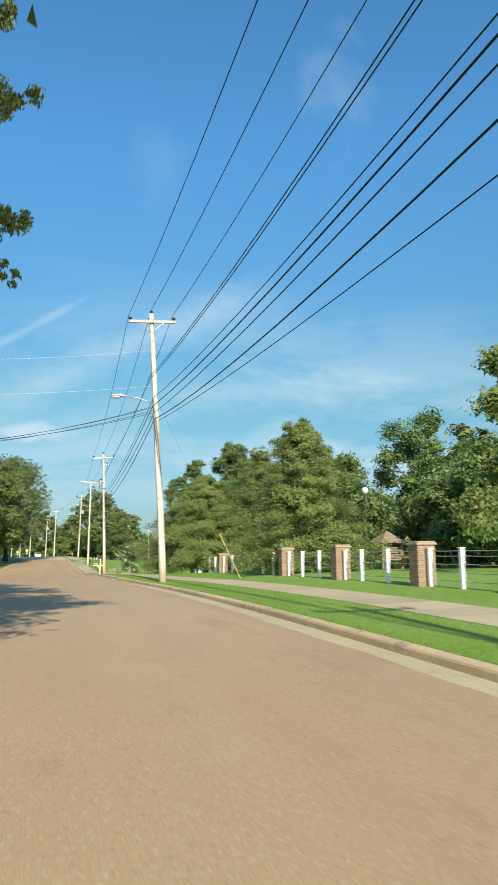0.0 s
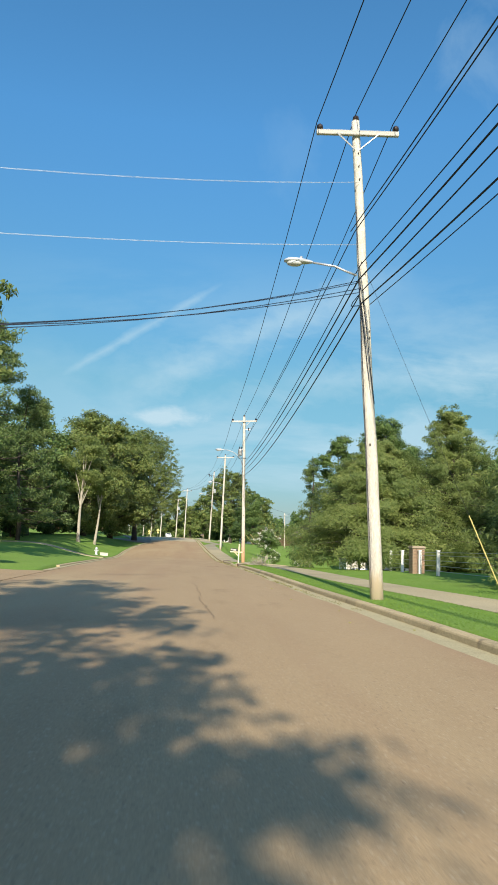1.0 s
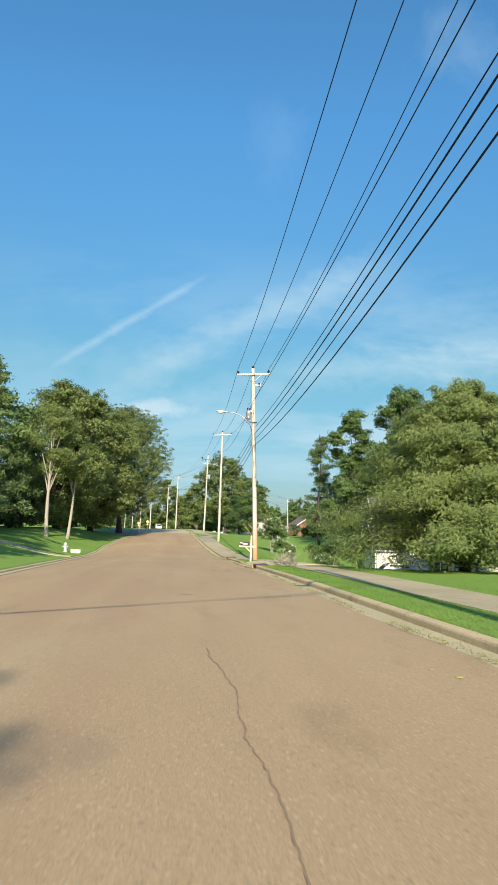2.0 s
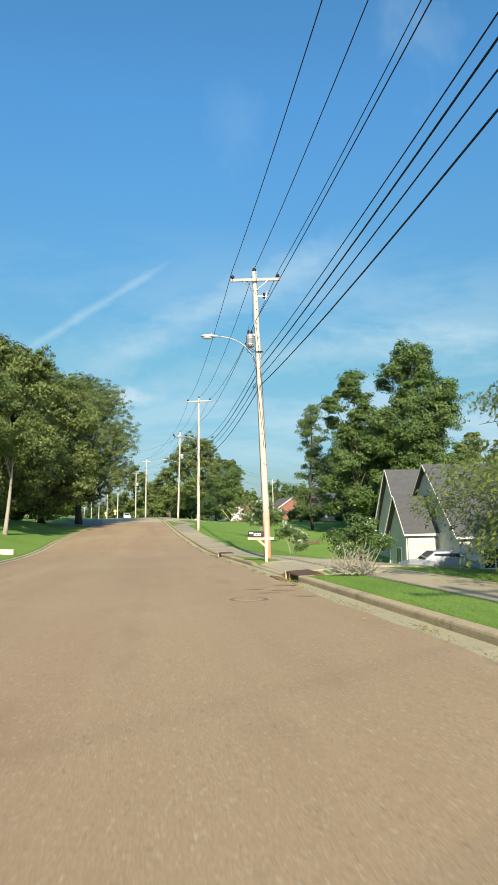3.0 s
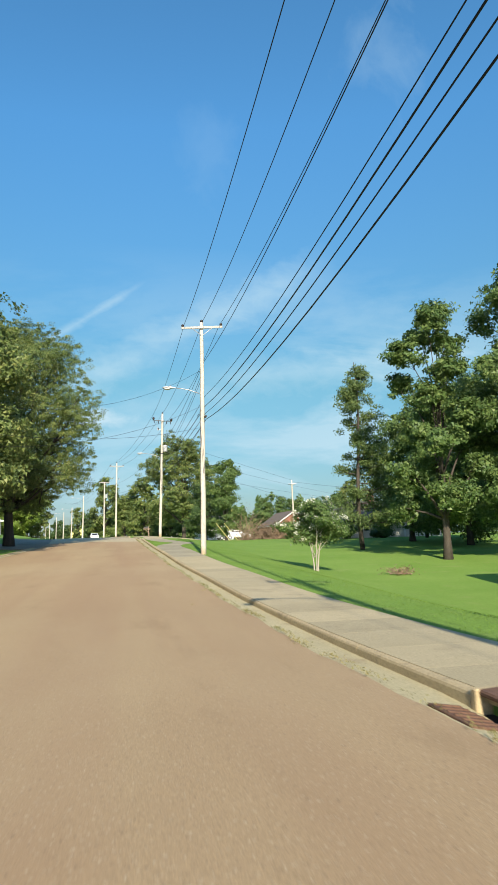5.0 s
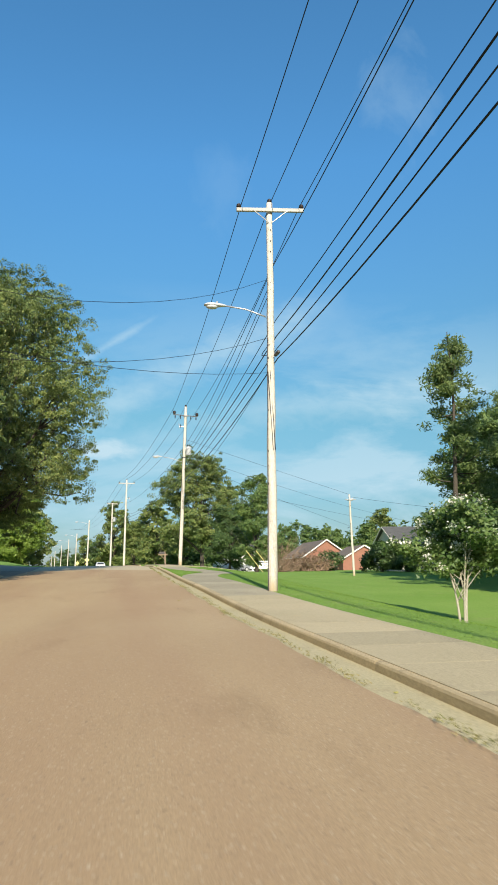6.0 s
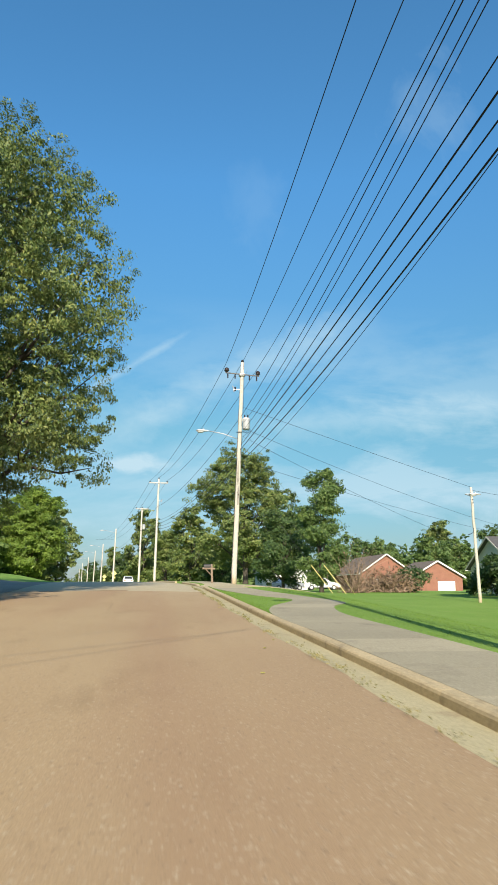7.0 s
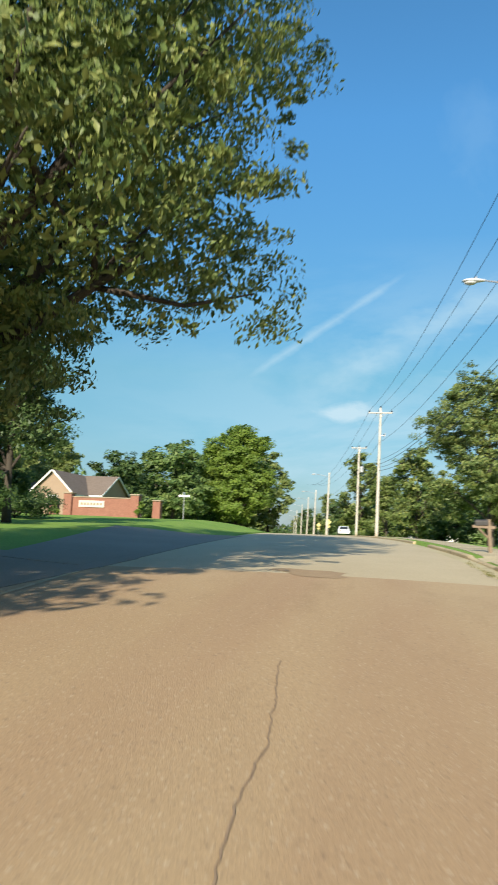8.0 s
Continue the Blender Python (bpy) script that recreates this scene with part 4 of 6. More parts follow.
for n_, (z0, sl, cv) in enumerate(((7.5, -0.383, 0.0113), (7.45, -0.37, 0.0108), (7.3, -0.36, 0.0105), (7.2, -0.335, 0.0098))):
    hanging((4.05, 30.75, z0), -16.5, sl, cv, 34, 0.009, "black service cable crossing the street")
for z0, az, sl, cv in ((9.72, -40.4, -0.567, 0.0226), (7.73, -41.7, -0.458, 0.0156), (6.57, -38.9, -0.256, 0.0109)):
    hanging((4.95, 109.2, z0), az, sl, cv, 30, 0.007, "black service cable crossing the street")
for z0, sl, cv in ((10.06, -0.25, 0.006), (8.41, -0.205, 0.0042)):
    hanging((4.0, 30.7, z0), -16.5, sl, cv, 34, 0.005, "thin bright aluminium wire crossing the street", M_BRIGHTWIRE)
for a, b, sag in (((5.0, 142.5, 10.7), (18.4, 142.45, 6.38), 0.2), ((18.4, 142.4, 6.2), (52, 150, 6.5), 1.3), ((5.0, 142.5, 9.5), (44, 172, 4.9), 0.5), ((5.0, 142.5, 7.6), (44, 174, 4.9), 0.3), ((5.0, 142.5, 9.0), (25.1, 160, 4.6), 0.4)):
    line("telephone_cable", [a, b], sag, 0.009, "thin service drop to the houses", M_CABLE)


# ---- trees ----
def leaf_shape(points, sizes, rng, droop, material, name, narrow=0.5, facing=None, simple=False):
    """Folded leaves at points, each of its own size and lie; facing: the way their upper sides tend to look. simple: flat pointed leaves, for far trees."""
    n = len(points)
    up = rng.normal(size=(n, 3)) * 0.5
    if facing is not None:
        up = up + facing * 0.95 + np.array([0, 0, 0.3])
    up /= np.linalg.norm(up, axis=1)[:, None]
    d = rng.normal(size=(n, 3))
    d[:, 2] -= droop
    d -= up * (d * up).sum(1)[:, None]
    d /= np.linalg.norm(d, axis=1)[:, None]
    s = np.cross(d, up)
    L, W = sizes[:, None], sizes[:, None] * narrow
    c = 3 if simple else 4
    co = np.empty((n, c, 3))
    if simple:
        co[:, 0], co[:, 1], co[:, 2] = points - d * L * 0.4 - s * W * 0.6, points - d * L * 0.3 + s * W * 0.6, points + d * L * 0.6
        tri = np.arange(n * 3).reshape(-1, 3)
    else:
        co[:, 0] = points - d * L * 0.5
        co[:, 1] = points + s * W * 0.5 + up * W * 0.18
        co[:, 2] = points + d * L * 0.5
        co[:, 3] = points - s * W * 0.5 + up * W * 0.18
        idx = np.arange(n)[:, None] * 4
        tri = np.concatenate([idx + [0, 1, 2], idx + [0, 2, 3]], 1).reshape(-1, 3)
    me = bpy.data.meshes.new(name)
    me.vertices.add(n * c)
    me.vertices.foreach_set("co", co.ravel())
    me.loops.add(len(tri) * 3)
    me.loops.foreach_set("vertex_index", tri.ravel())
    me.polygons.add(len(tri))
    me.polygons.foreach_set("loop_start", np.arange(len(tri)) * 3)
    me.update(calc_edges=True)
    me.materials.append(material)
    return me


def ball(n, rng):
    """Points spread through a ball, thinner to its middle."""
    d = rng.normal(size=(n, 3))
    return d / np.linalg.norm(d, axis=1)[:, None] * (rng.uniform(size=n) ** 0.45)[:, None]


def tree(name, label, at, height, radius, base, seed, clumps, leaves, size, material, bark=M_BARK, trunk=0.3, spread=0.75, flat=0.8, droop=0.3,
         lobes=14, lean=(0, 0), stems=1, narrow=0.5, peak=1.0, shape="round", category="tree", group="street trees", blossom=0, squash=1.0, fill=0.2, core=90, even=False, knobs=8, simple=True, core_size=1.25):
    """A tree: tapered trunk and limbs, and a crown of leaf clumps over several lobes, with gaps between them."""
    rng = np.random.default_rng(seed)
    root = thing(name, pose(*at), label, category, group)
    mid = (height + base) / 2
    half = (height - base) / 2
    cx, cy = lean
    lobe = []
    for i in range(lobes):
        t = (i + rng.uniform(0.1, 0.9)) / lobes
        if shape == "cone":
            wide = max(0.08, (1 - t) ** peak)
        elif shape == "vase":
            wide = 0.45 + 0.6 * t
        else:
            wide = math.sqrt(max(0.1, 1 - (2 * t - 1) ** 2 * 0.75))
            if even:
                wide = 1.0 - 0.42 * max(0.0, (t - 0.55) / 0.45) ** 2 - 0.12 * max(0.0, (0.35 - t) / 0.35)
        a = i * 2.39996 if even else rng.uniform(0, math.tau)
        size_l = radius * rng.uniform(0.30, 0.46) * (0.45 + 0.55 * wide)
        rr = max(0.0, radius * wide - size_l) * math.sqrt(rng.uniform(0.3, 1.25) if not even else rng.uniform(0.75, 1.15) if i % 3 else 0.12)
        lobe.append((cx * t + rr * math.cos(a), cy * t + rr * math.sin(a) * squash, base + size_l * 0.6 + t * (height - base - 1.1 * size_l), size_l))
    # limbs
    shapes = []
    tops = []
    for s in range(stems):
        a0 = math.tau * s / stems + 0.4
        off = 0.0 if stems == 1 else 0.12
        foot = Vector((off * math.cos(a0), off * math.sin(a0), -0.25))
        out = 0.0 if stems == 1 else radius * 0.26
        top_z = height * (0.92 if shape == "cone" else 0.72) if stems == 1 else base + half * 0.9
        n = 9
        pts = []
        for i in range(n + 1):
            t = i / n
            w = 0.10 * radius * t * (1 - t) if stems == 1 else 0
            pts.append(Vector((foot.x + (cx * t * 0.6 + out * math.cos(a0) * t**2.2) + w * math.sin(3 * t + seed), foot.y + (cy * t * 0.6 + out * math.sin(a0) * t**2.2) + w * math.cos(2 * t + seed), -0.25 + (top_z + 0.25) * t)))
        rad = [trunk * (1.35 if i == 0 else 1.0 - 0.82 * i / n) for i in range(n + 1)]
        shapes.append(tube(pts, rad, 9))
        tops.append((pts, rad))
    for lx, ly, lz, ls in lobe:
        pts, rad = tops[int(rng.integers(len(tops)))]
        k = max(2, min(len(pts) - 2, int((lz - ls) / max(0.1, pts[-1].z) * len(pts) * rng.uniform(0.6, 0.85))))
        a, b = pts[k], Vector((lx, ly, lz))
        m = a.lerp(b, 0.5) + Vector((0, 0, -0.12 * (b - a).length * (0.5 if droop > 0.5 else -0.3)))
        r = rad[k] * 0.55
        shapes.append(tube([a, a.lerp(m, 0.6), m, m.lerp(b, 0.6), b], [r, r * 0.8, r * 0.6, r * 0.4, r * 0.18], 6))
        for _ in range(3 if clumps > 300 and name != "distant_tree" else 0):
            e = b + Vector(rng.normal(size=3)) * ls * 0.33
            shapes.append(tube([m.lerp(b, 0.5), m.lerp(e, 0.7), e], [r * 0.35, r * 0.22, r * 0.08], 5))
    part("trunk", joined(*shapes), bark, root, smooth=True)
    # clumps on the lobes
    knots = []
    for lx, ly, lz, ls in lobe:
        out = Vector((lx - cx * 0.5, ly - cy * 0.5, (lz - mid) * 0.6)).normalized()
        for _ in range(knobs):
            k = (Vector(rng.normal(size=3)) * 0.8 + out * 0.7 + Vector((0, 0, 0.2))).normalized() * ls * rng.uniform(0.25, 0.68)
            knots.append((lx + k.x, ly + k.y, lz + k.z * flat, ls * rng.uniform(0.42, 0.68)))
    w = np.array([l[3] ** 2 for l in knots])
    pick = rng.choice(len(knots), clumps, p=w / w.sum())
    L = np.array(knots)[pick]
    d = rng.normal(size=(clumps, 3))
    d /= np.linalg.norm(d, axis=1)[:, None]
    depth = np.where(rng.uniform(size=clumps) < fill, rng.uniform(0.1, 0.7, clumps), rng.uniform(0.75, 1.08, clumps))
    centre = L[:, :3] + d * (L[:, 3] * depth)[:, None] * np.array([1, 1, flat])
    spread_c = spread * rng.uniform(0.4, 1.0, clumps)
    pts = np.repeat(centre, leaves, 0) + ball(clumps * leaves, rng) * np.repeat(spread_c, leaves)[:, None] * np.array([1, 1, 0.7 * flat])
    facing = np.repeat(d * 0.75 + (centre - np.array([cx * 0.5, cy * 0.5, mid])) / max(radius, half) * 0.5, leaves, 0)
    keep = pts[:, 2] > base * 0.6
    if clumps > 2000:
        # no clump hangs alone in the air
        sq = (centre**2).sum(1)
        close = (sq[:, None] + sq[None, :] - 2 * centre @ centre.T < 1.5).sum(1)
        keep &= np.repeat(close > 4, leaves)
    pts, facing = pts[keep], facing[keep]
    # larger leaves deep inside, so that the sky shows only through real gaps
    LL = np.array(lobe)
    deep = np.repeat(LL, core, 0)
    inner = ball(len(deep), rng)
    q = deep[:, :3] + inner * (deep[:, 3] * (0.78 if core_size < 1.5 else 0.66))[:, None] * np.array([1, 1, flat])
    every = np.concatenate([pts, q])
    sizes = np.concatenate([size * rng.uniform(0.6, 1.35, len(pts)), size * core_size * rng.uniform(0.8, 1.2, len(q))])
    part("crown", leaf_shape(every, sizes, rng, droop, material, "crown", narrow, np.concatenate([facing, inner]), simple), material, root)
    if blossom:
        q = centre[rng.choice(clumps, blossom)]
        q = np.repeat(q, 26, 0) + rng.normal(size=(blossom * 26, 3)) * 0.09 + np.array([0, 0, 0.1])
        part("blossom", leaf_shape(q, 0.09 * rng.uniform(0.6, 1.3, len(q)), rng, 0, M_BLOSSOM, "blossom", 0.8), M_BLOSSOM, root, "white flower clusters")
    return root


def pine(label, at, height, radius, base, seed, tufts, trunk=0.22, group="street trees"):
    """A pine: straight bare trunk, whorls of level boughs that end in needle tufts, with sky between."""
    rng = np.random.default_rng(seed)
    root = thing("pine_tree", pose(*at), label, "pine tree", group)
    n = 10
    pts = [Vector((0.25 * math.sin(i * 0.7 + seed), 0.2 * math.cos(i * 0.9), -0.3 + (height + 0.1) * i / n)) for i in range(n + 1)]
    shapes = [tube(pts, [trunk * (1 - 0.88 * i / n) for i in range(n + 1)], 9)]
    cl = []
    z = base
    while z < height - 0.5:
        t = (z - base) / (height - base)
        reach = radius * (1 - t) ** 0.7 * rng.uniform(0.6, 1.05) + 0.4
        for a in rng.uniform(0, math.tau, int(rng.integers(2, 5))):
            r = reach * rng.uniform(0.55, 1.1)
            c = Vector((pts[0].x, pts[0].y, z))
            e = c + Vector((r * math.cos(a), r * math.sin(a), r * rng.uniform(0.0, 0.35)))
            shapes.append(tube([c, c.lerp(e, 0.55) + Vector((0, 0, -0.1 * r)), e], [0.055 * (1 - 0.6 * t), 0.04, 0.012], 5))
            for f in np.linspace(0.45, 1.05, 4):
                cl.append(c.lerp(e, f) + Vector(rng.normal(size=3)) * 0.25)
        z += height * 0.035 * rng.uniform(0.7, 1.4)
    part("trunk", joined(*shapes), M_BARK, root, smooth=True)
    centre = np.array([tuple(c) for c in cl])
    p = np.repeat(centre, tufts, 0)
    p = p + ball(len(p), rng) * np.array([0.62, 0.62, 0.36])
    part("crown", leaf_shape(p, 0.30 * rng.uniform(0.6, 1.3, len(p)), rng, -0.3, M_PINE, "crown", 0.28), M_PINE, root)
    return root


def cypress(label, at, height, radius, base, seed, boughs, leaves, trunk=0.2, group="street trees"):
    """A feathery tree: many level boughs in tiers, each a flat spray of fine leaves that droops at its tip."""
    rng = np.random.default_rng(seed)
    root = thing("cypress_tree", pose(*at), label, "tree", group)
    n = 9
    pts = [Vector((0.15 * math.sin(i * 0.8 + seed), 0.15 * math.cos(i * 0.6), -0.25 + (height * 0.97) * i / n)) for i in range(n + 1)]
    shapes = [tube(pts, [trunk * (1.2 - 1.1 * i / n) for i in range(n + 1)], 9)]
    spots, outs, room = [], [], []
    for i in range(boughs):
        t = ((i + rng.uniform(0, 1)) / boughs) ** 1.15
        z = base + t * (height - base) * 0.97
        r = radius * min(1.0, 0.72 + t * 1.6) * (1 - t) ** 0.62 * rng.uniform(0.6, 1.1) + 0.25
        a = i * 2.39996 + rng.uniform(-0.5, 0.5)
        c = Vector((pts[0].x, pts[0].y, max(0.2, z - r * 0.22)))
        side = Vector((math.cos(a), math.sin(a), 0))
        m, e = c + side * r * 0.55 + Vector((0, 0, r * 0.2)), c + side * r + Vector((0, 0, r * 0.14))
        shapes.append(tube([c, m, e], [0.04 * (1 - 0.7 * t) + 0.006, 0.022 * (1 - 0.6 * t) + 0.004, 0.005], 5))
        for f in (0.4, 0.6, 0.78, 0.92, 1.04):
            q = c.lerp(m, f / 0.55) if f < 0.55 else m.lerp(e, (f - 0.55) / 0.45)
            spots.append(tuple(q + Vector(rng.normal(size=3)) * 0.26))
            outs.append((side.x * 1.0, side.y * 1.0, 0.5))
            room.append((0.30 + 0.11 * r) * (1.15 - 0.35 * f))
    part("trunk", joined(*shapes), M_BARK, root, smooth=True)
    centre, outs, room = np.repeat(np.array(spots), leaves, 0), np.repeat(np.array(outs), leaves, 0), np.repeat(np.array(room), leaves)
    p = centre + ball(len(centre), rng) * room[:, None] * np.array([1.0, 1.0, 0.55]) - np.array([0, 0, 0.1])
    ok = p[:, 2] > 0.12
    part("crown", leaf_shape(p[ok], 0.15 * rng.uniform(0.6, 1.35, ok.sum()), rng, 0.7, M_FEATHER, "crown", 0.3, outs[ok], True), M_FEATHER, root)
    return root


def grow(x, y, **kw):
    return (x, y, land_z(x, y) - 0.02)


# far side of the street
tree("oak_tree", "large spreading oak whose dense yellowish green crown overhangs the street", grow(-8.1, 130.5), 18.8, 8.15, 2.35, 3, 4000, 74, 0.12, M_OAK, trunk=0.42, spread=0.5, droop=1.4, lobes=62, core=620, even=True, narrow=0.46, simple=False, core_size=1.7)
roadside = tree("oak_tree", "broad green roadside oak overhanging the street at the side street", grow(-7.4, 4.2), 14.6, 8.3, 2.9, 8, 1600, 60, 0.22, M_OAK, trunk=0.42, spread=0.85, droop=0.7, lobes=30, fill=0.5, core=200, even=True, knobs=6)
for x_, y_, z_, r_ in ((-0.87, 9.00, 7.72, 0.22), (-0.67, 9.00, 6.60, 0.26), (-1.07, 9.00, 6.35, 0.30), (-0.72, 9.00, 4.95, 0.24), (-0.72, 9.00, 4.32, 0.12)):
    # drooping sprigs at the end of the boughs over the street
    rng = np.random.default_rng(int(z_ * 100))
    tip = Vector((x_, y_, z_)) - Vector(grow(-7.4, 4.2))
    n_ = int(1500 * r_ * r_)
    heart = np.array([tip + Vector(rng.normal(size=3)) * r_ * 0.75 for _ in range(7)])
    pts = np.repeat(heart, n_, 0) + ball(7 * n_, rng) * r_ * 0.5
    part("sprig", leaf_shape(pts, 0.085 * rng.uniform(0.6, 1.3, len(pts)), rng, 0.8, M_OAK, "sprig", 0.45), M_OAK, roadside)
    part("bough", tube([tip + Vector((-2.6, -0.4, 0.5)), tip + Vector((-1.1, 0, 0.25)), tip], [0.035, 0.02, 0.006], 6), M_BARK, roadside)
tree("oak_tree", "rounded yellow green oak in the row of trees", grow(-10.6, 117), 16.4, 6.4, 0.5, 12, 1500, 60, 0.25, M_OAK, trunk=0.35, spread=1.0, lobes=40, even=True)
tree("oak_tree", "rounded olive green oak in the row of trees", grow(-12.6, 104), 15.8, 6.0, 0.4, 14, 1400, 60, 0.25, M_OAK, trunk=0.35, spread=1.0, lobes=38, even=True)
tree("ash_tree", "thin light green tree with a pale forked trunk", grow(-11.1, 90.3), 11.8, 3.4, 4.5, 17, 200, 60, 0.2, M_FEATHER, M_PALEBARK, 0.2, spread=0.9, shape="vase", lobes=10)
tree("ash_tree", "thin tree with a pale leaning trunk", grow(-10.0, 95.0), 9.8, 2.4, 5.2, 19, 120, 60, 0.2, M_FEATHER, M_PALEBARK, 0.17, spread=0.8, lean=(0.9, 0), lobes=7)
pine("tall dark green pine at the edge of the wood", grow(-15.7, 72), 18.0, 4.8, 1.5, 5, 64)
pine("dark green pine at the edge of the wood", grow(-20.5, 69), 15.5, 4.6, 1.0, 6, 60)
pine("broad dark green pine at the edge of the wood", grow(-14.9, 78.5), 14.2, 5.2, 1.6, 7, 80)
for n_, (x_, y_, h_, r_, m_) in enumerate(((-21, 86, 13.5, 5.4, M_GREEN), (-23, 98, 14.0, 5.8, M_DEEP), (-17.2, 93, 14.5, 4.8, M_GREEN), (-24, 110, 14, 6, M_DEEP), (-20, 122, 13, 5.5, M_DEEP), (-28, 84, 13, 5.5, M_DEEP), (-27, 70, 12, 5.0, M_DEEP))):
    tree("oak_tree", "dark green tree deep in the wood", grow(x_, y_), h_, r_, 0.8, 30 + n_, 420, 36, 0.34, m_, trunk=0.28, spread=1.2, lobes=22, even=True, group="trees of the wood")
for n_, (x_, y_, h_, r_) in enumerate(((-15.5, 99, 3.2, 2.6), (-13.5, 111, 3.0, 2.4), (-17, 86, 3.4, 2.8), (-14.5, 121, 3.2, 2.6), (-20, 78, 3.6, 3.0), (-22, 104, 4.0, 3.2))):
    tree("undergrowth_shrub", "dark undergrowth shrub below the trees", grow(x_, y_), h_, r_, 0.1, 140 + n_, 130, 36, 0.3, M_DEEP, trunk=0.06, spread=0.8, lobes=9, category="shrub", group="shrubs", stems=3)
for n_, (x_, y_, h_, r_) in enumerate(((24.6, 152.5, 3.0, 2.2), (26.6, 151.0, 1.8, 1.6), (31.5, 151.5, 1.1, 1.3))):
    tree("undergrowth_shrub", "dark shrub before the low house", grow(x_, y_), h_, r_, 0.1, 160 + n_, 130, 36, 0.28, M_DEEP, trunk=0.06, spread=0.7, lobes=12, category="shrub", group="shrubs", stems=3, even=True)
tree("evergreen_tree", "dark shaded evergreen beside the side street", grow(-17.0, 151), 12.8, 4.1, 0.1, 41, 700, 60, 0.19, M_DEEP, trunk=0.2, spread=0.8, lobes=16, shape="cone", peak=0.6)
tree("hedge_shrub", "dark clipped shrub below the evergreen", grow(-21.5, 160), 1.8, 2.8, 0.1, 42, 260, 50, 0.14, M_DEEP, trunk=0.06, spread=0.5, lobes=10, category="shrub", group="shrubs")
tree("shrub", "leafy green shrub by the side street", grow(-8.4, 43.5), 1.5, 1.3, 0.1, 43, 120, 40, 0.12, M_GREEN, trunk=0.04, spread=0.4, lobes=8, category="shrub", group="shrubs", stems=3)
# assumed oak off to the left, added to shade the far lawn
tree("oak_tree", "assumed broad oak added to shade the lawn and the wood's edge", grow(-13.4, 47), 18.0, 5.2, 2.4, 21, 420, 44, 0.34, M_OAK, trunk=0.35, spread=1.0, lobes=24, even=True)

# pole side
cypress("wide feathery yellow green tree with drooping boughs beside the fence", grow(11.6, 55.6), 7.7, 6.0, 1.0, 51, 260, 130, 0.24)
cypress("feathery green tree behind the white fence", grow(12.4, 34.8), 8.0, 3.9, 0.15, 52, 165, 110)
cypress("tall feathery green tree behind the fence", grow(17.0, 58), 10.8, 4.6, 0.6, 53, 180, 100, 0.24)
tree("young_tree", "sparse yellow green young tree behind the fence", grow(17.3, 24.5), 9.6, 2.0, 1.5, 54, 110, 44, 0.24, M_FEATHER, trunk=0.14, spread=0.9, lobes=10, shape="cone", peak=0.5)
for n_, (x_, y_, h_, r_, m_) in enumerate(((20, 48, 8.5, 4.4, M_GREEN), (24, 60, 9.0, 4.8, M_GREEN), (29, 52, 12.6, 4.4, M_GREEN), (27, 42, 7.2, 4.2, M_GREEN), (34, 46, 9.5, 5.0, M_GREEN), (22, 68, 11.0, 4.6, M_GREEN), (19, 66, 9.5, 4.0, M_FEATHER), (38, 60, 12, 5.5, M_GREEN), (32, 36, 8.5, 4.5, M_DEEP), (24, 33, 7.0, 3.8, M_GREEN))):
    tree("oak_tree", "leafy green tree of the wood behind the fence", grow(x_, y_), h_, r_, 0.3, 60 + n_, 520, 40, 0.27, m_, trunk=0.22, spread=0.9, lobes=24, even=True, group="trees of the wood")
tree("poplar_tree", "tall full green tree behind the grey house", grow(29.6, 115), 21.2, 5.7, 2.0, 71, 1500, 60, 0.27, M_GREEN, trunk=0.35, spread=1.0, lobes=44, even=True)
tree("poplar_tree", "tall full green tree beside the grey house", grow(23.3, 118), 18.6, 4.2, 2.0, 72, 800, 60, 0.26, M_GREEN, trunk=0.3, spread=0.8, lobes=22, even=True)
pine("tall open pine with bare lower trunk", grow(20.8, 128.5), 16.4, 3.3, 2.2, 9, 66)
tree("oak_tree", "full dark green tree shading the low house", grow(29.5, 138), 13.5, 5.2, 0.3, 75, 760, 52, 0.26, M_GREEN, trunk=0.3, spread=1.0, lobes=30, even=True)
# extra tree placed out of view to keep sun off the low house
tree("oak_tree", "full dark green tree shading the low house", grow(37.5, 141), 14.5, 5.4, 0.8, 76, 420, 44, 0.34, M_GREEN, trunk=0.3, spread=1.1, lobes=28, even=True)
pine("open pine beyond the lawn", grow(35, 146), 16.5, 4.6, 2.0, 10, 56)
tree("oak_tree", "full dark green tree shading the low house", grow(31.5, 130), 15.5, 5.8, 0.3, 74, 820, 52, 0.27, M_GREEN, trunk=0.3, spread=1.1, lobes=30, even=True)
for n_, (x_, y_, h_, r_) in enumerate(((39, 248, 11.5, 5.4), (48, 252, 11.0, 5.6), (57, 246, 11.0, 5.2), (64, 250, 11.0, 5.4), (71, 246, 13.5, 5.6))):
    tree("oak_tree", "rounded green tree behind the brick houses", grow(x_, y_), h_, r_, 0.2, 180 + n_, 260, 36, 0.45, M_GREEN, trunk=0.2, spread=0.9, lobes=16, even=True, group="distant trees")
tree("crape_myrtle", "small crape myrtle with several bare stems and white blossom", grow(11.3, 109.6), 4.0, 2.25, 1.35, 81, 260, 50, 0.14, M_GREEN, M_PALEBARK, 0.05, spread=0.5, lobes=14, stems=3, blossom=120, core=140)
tree("flowering_shrub", "green shrub with white flowers on the sloping lawn", grow(8.6, 83.3), 1.8, 1.15, 0.2, 82, 70, 40, 0.13, M_GREEN, M_PALEBARK, 0.03, spread=0.4, lobes=8, stems=3, blossom=26, category="shrub", group="shrubs")
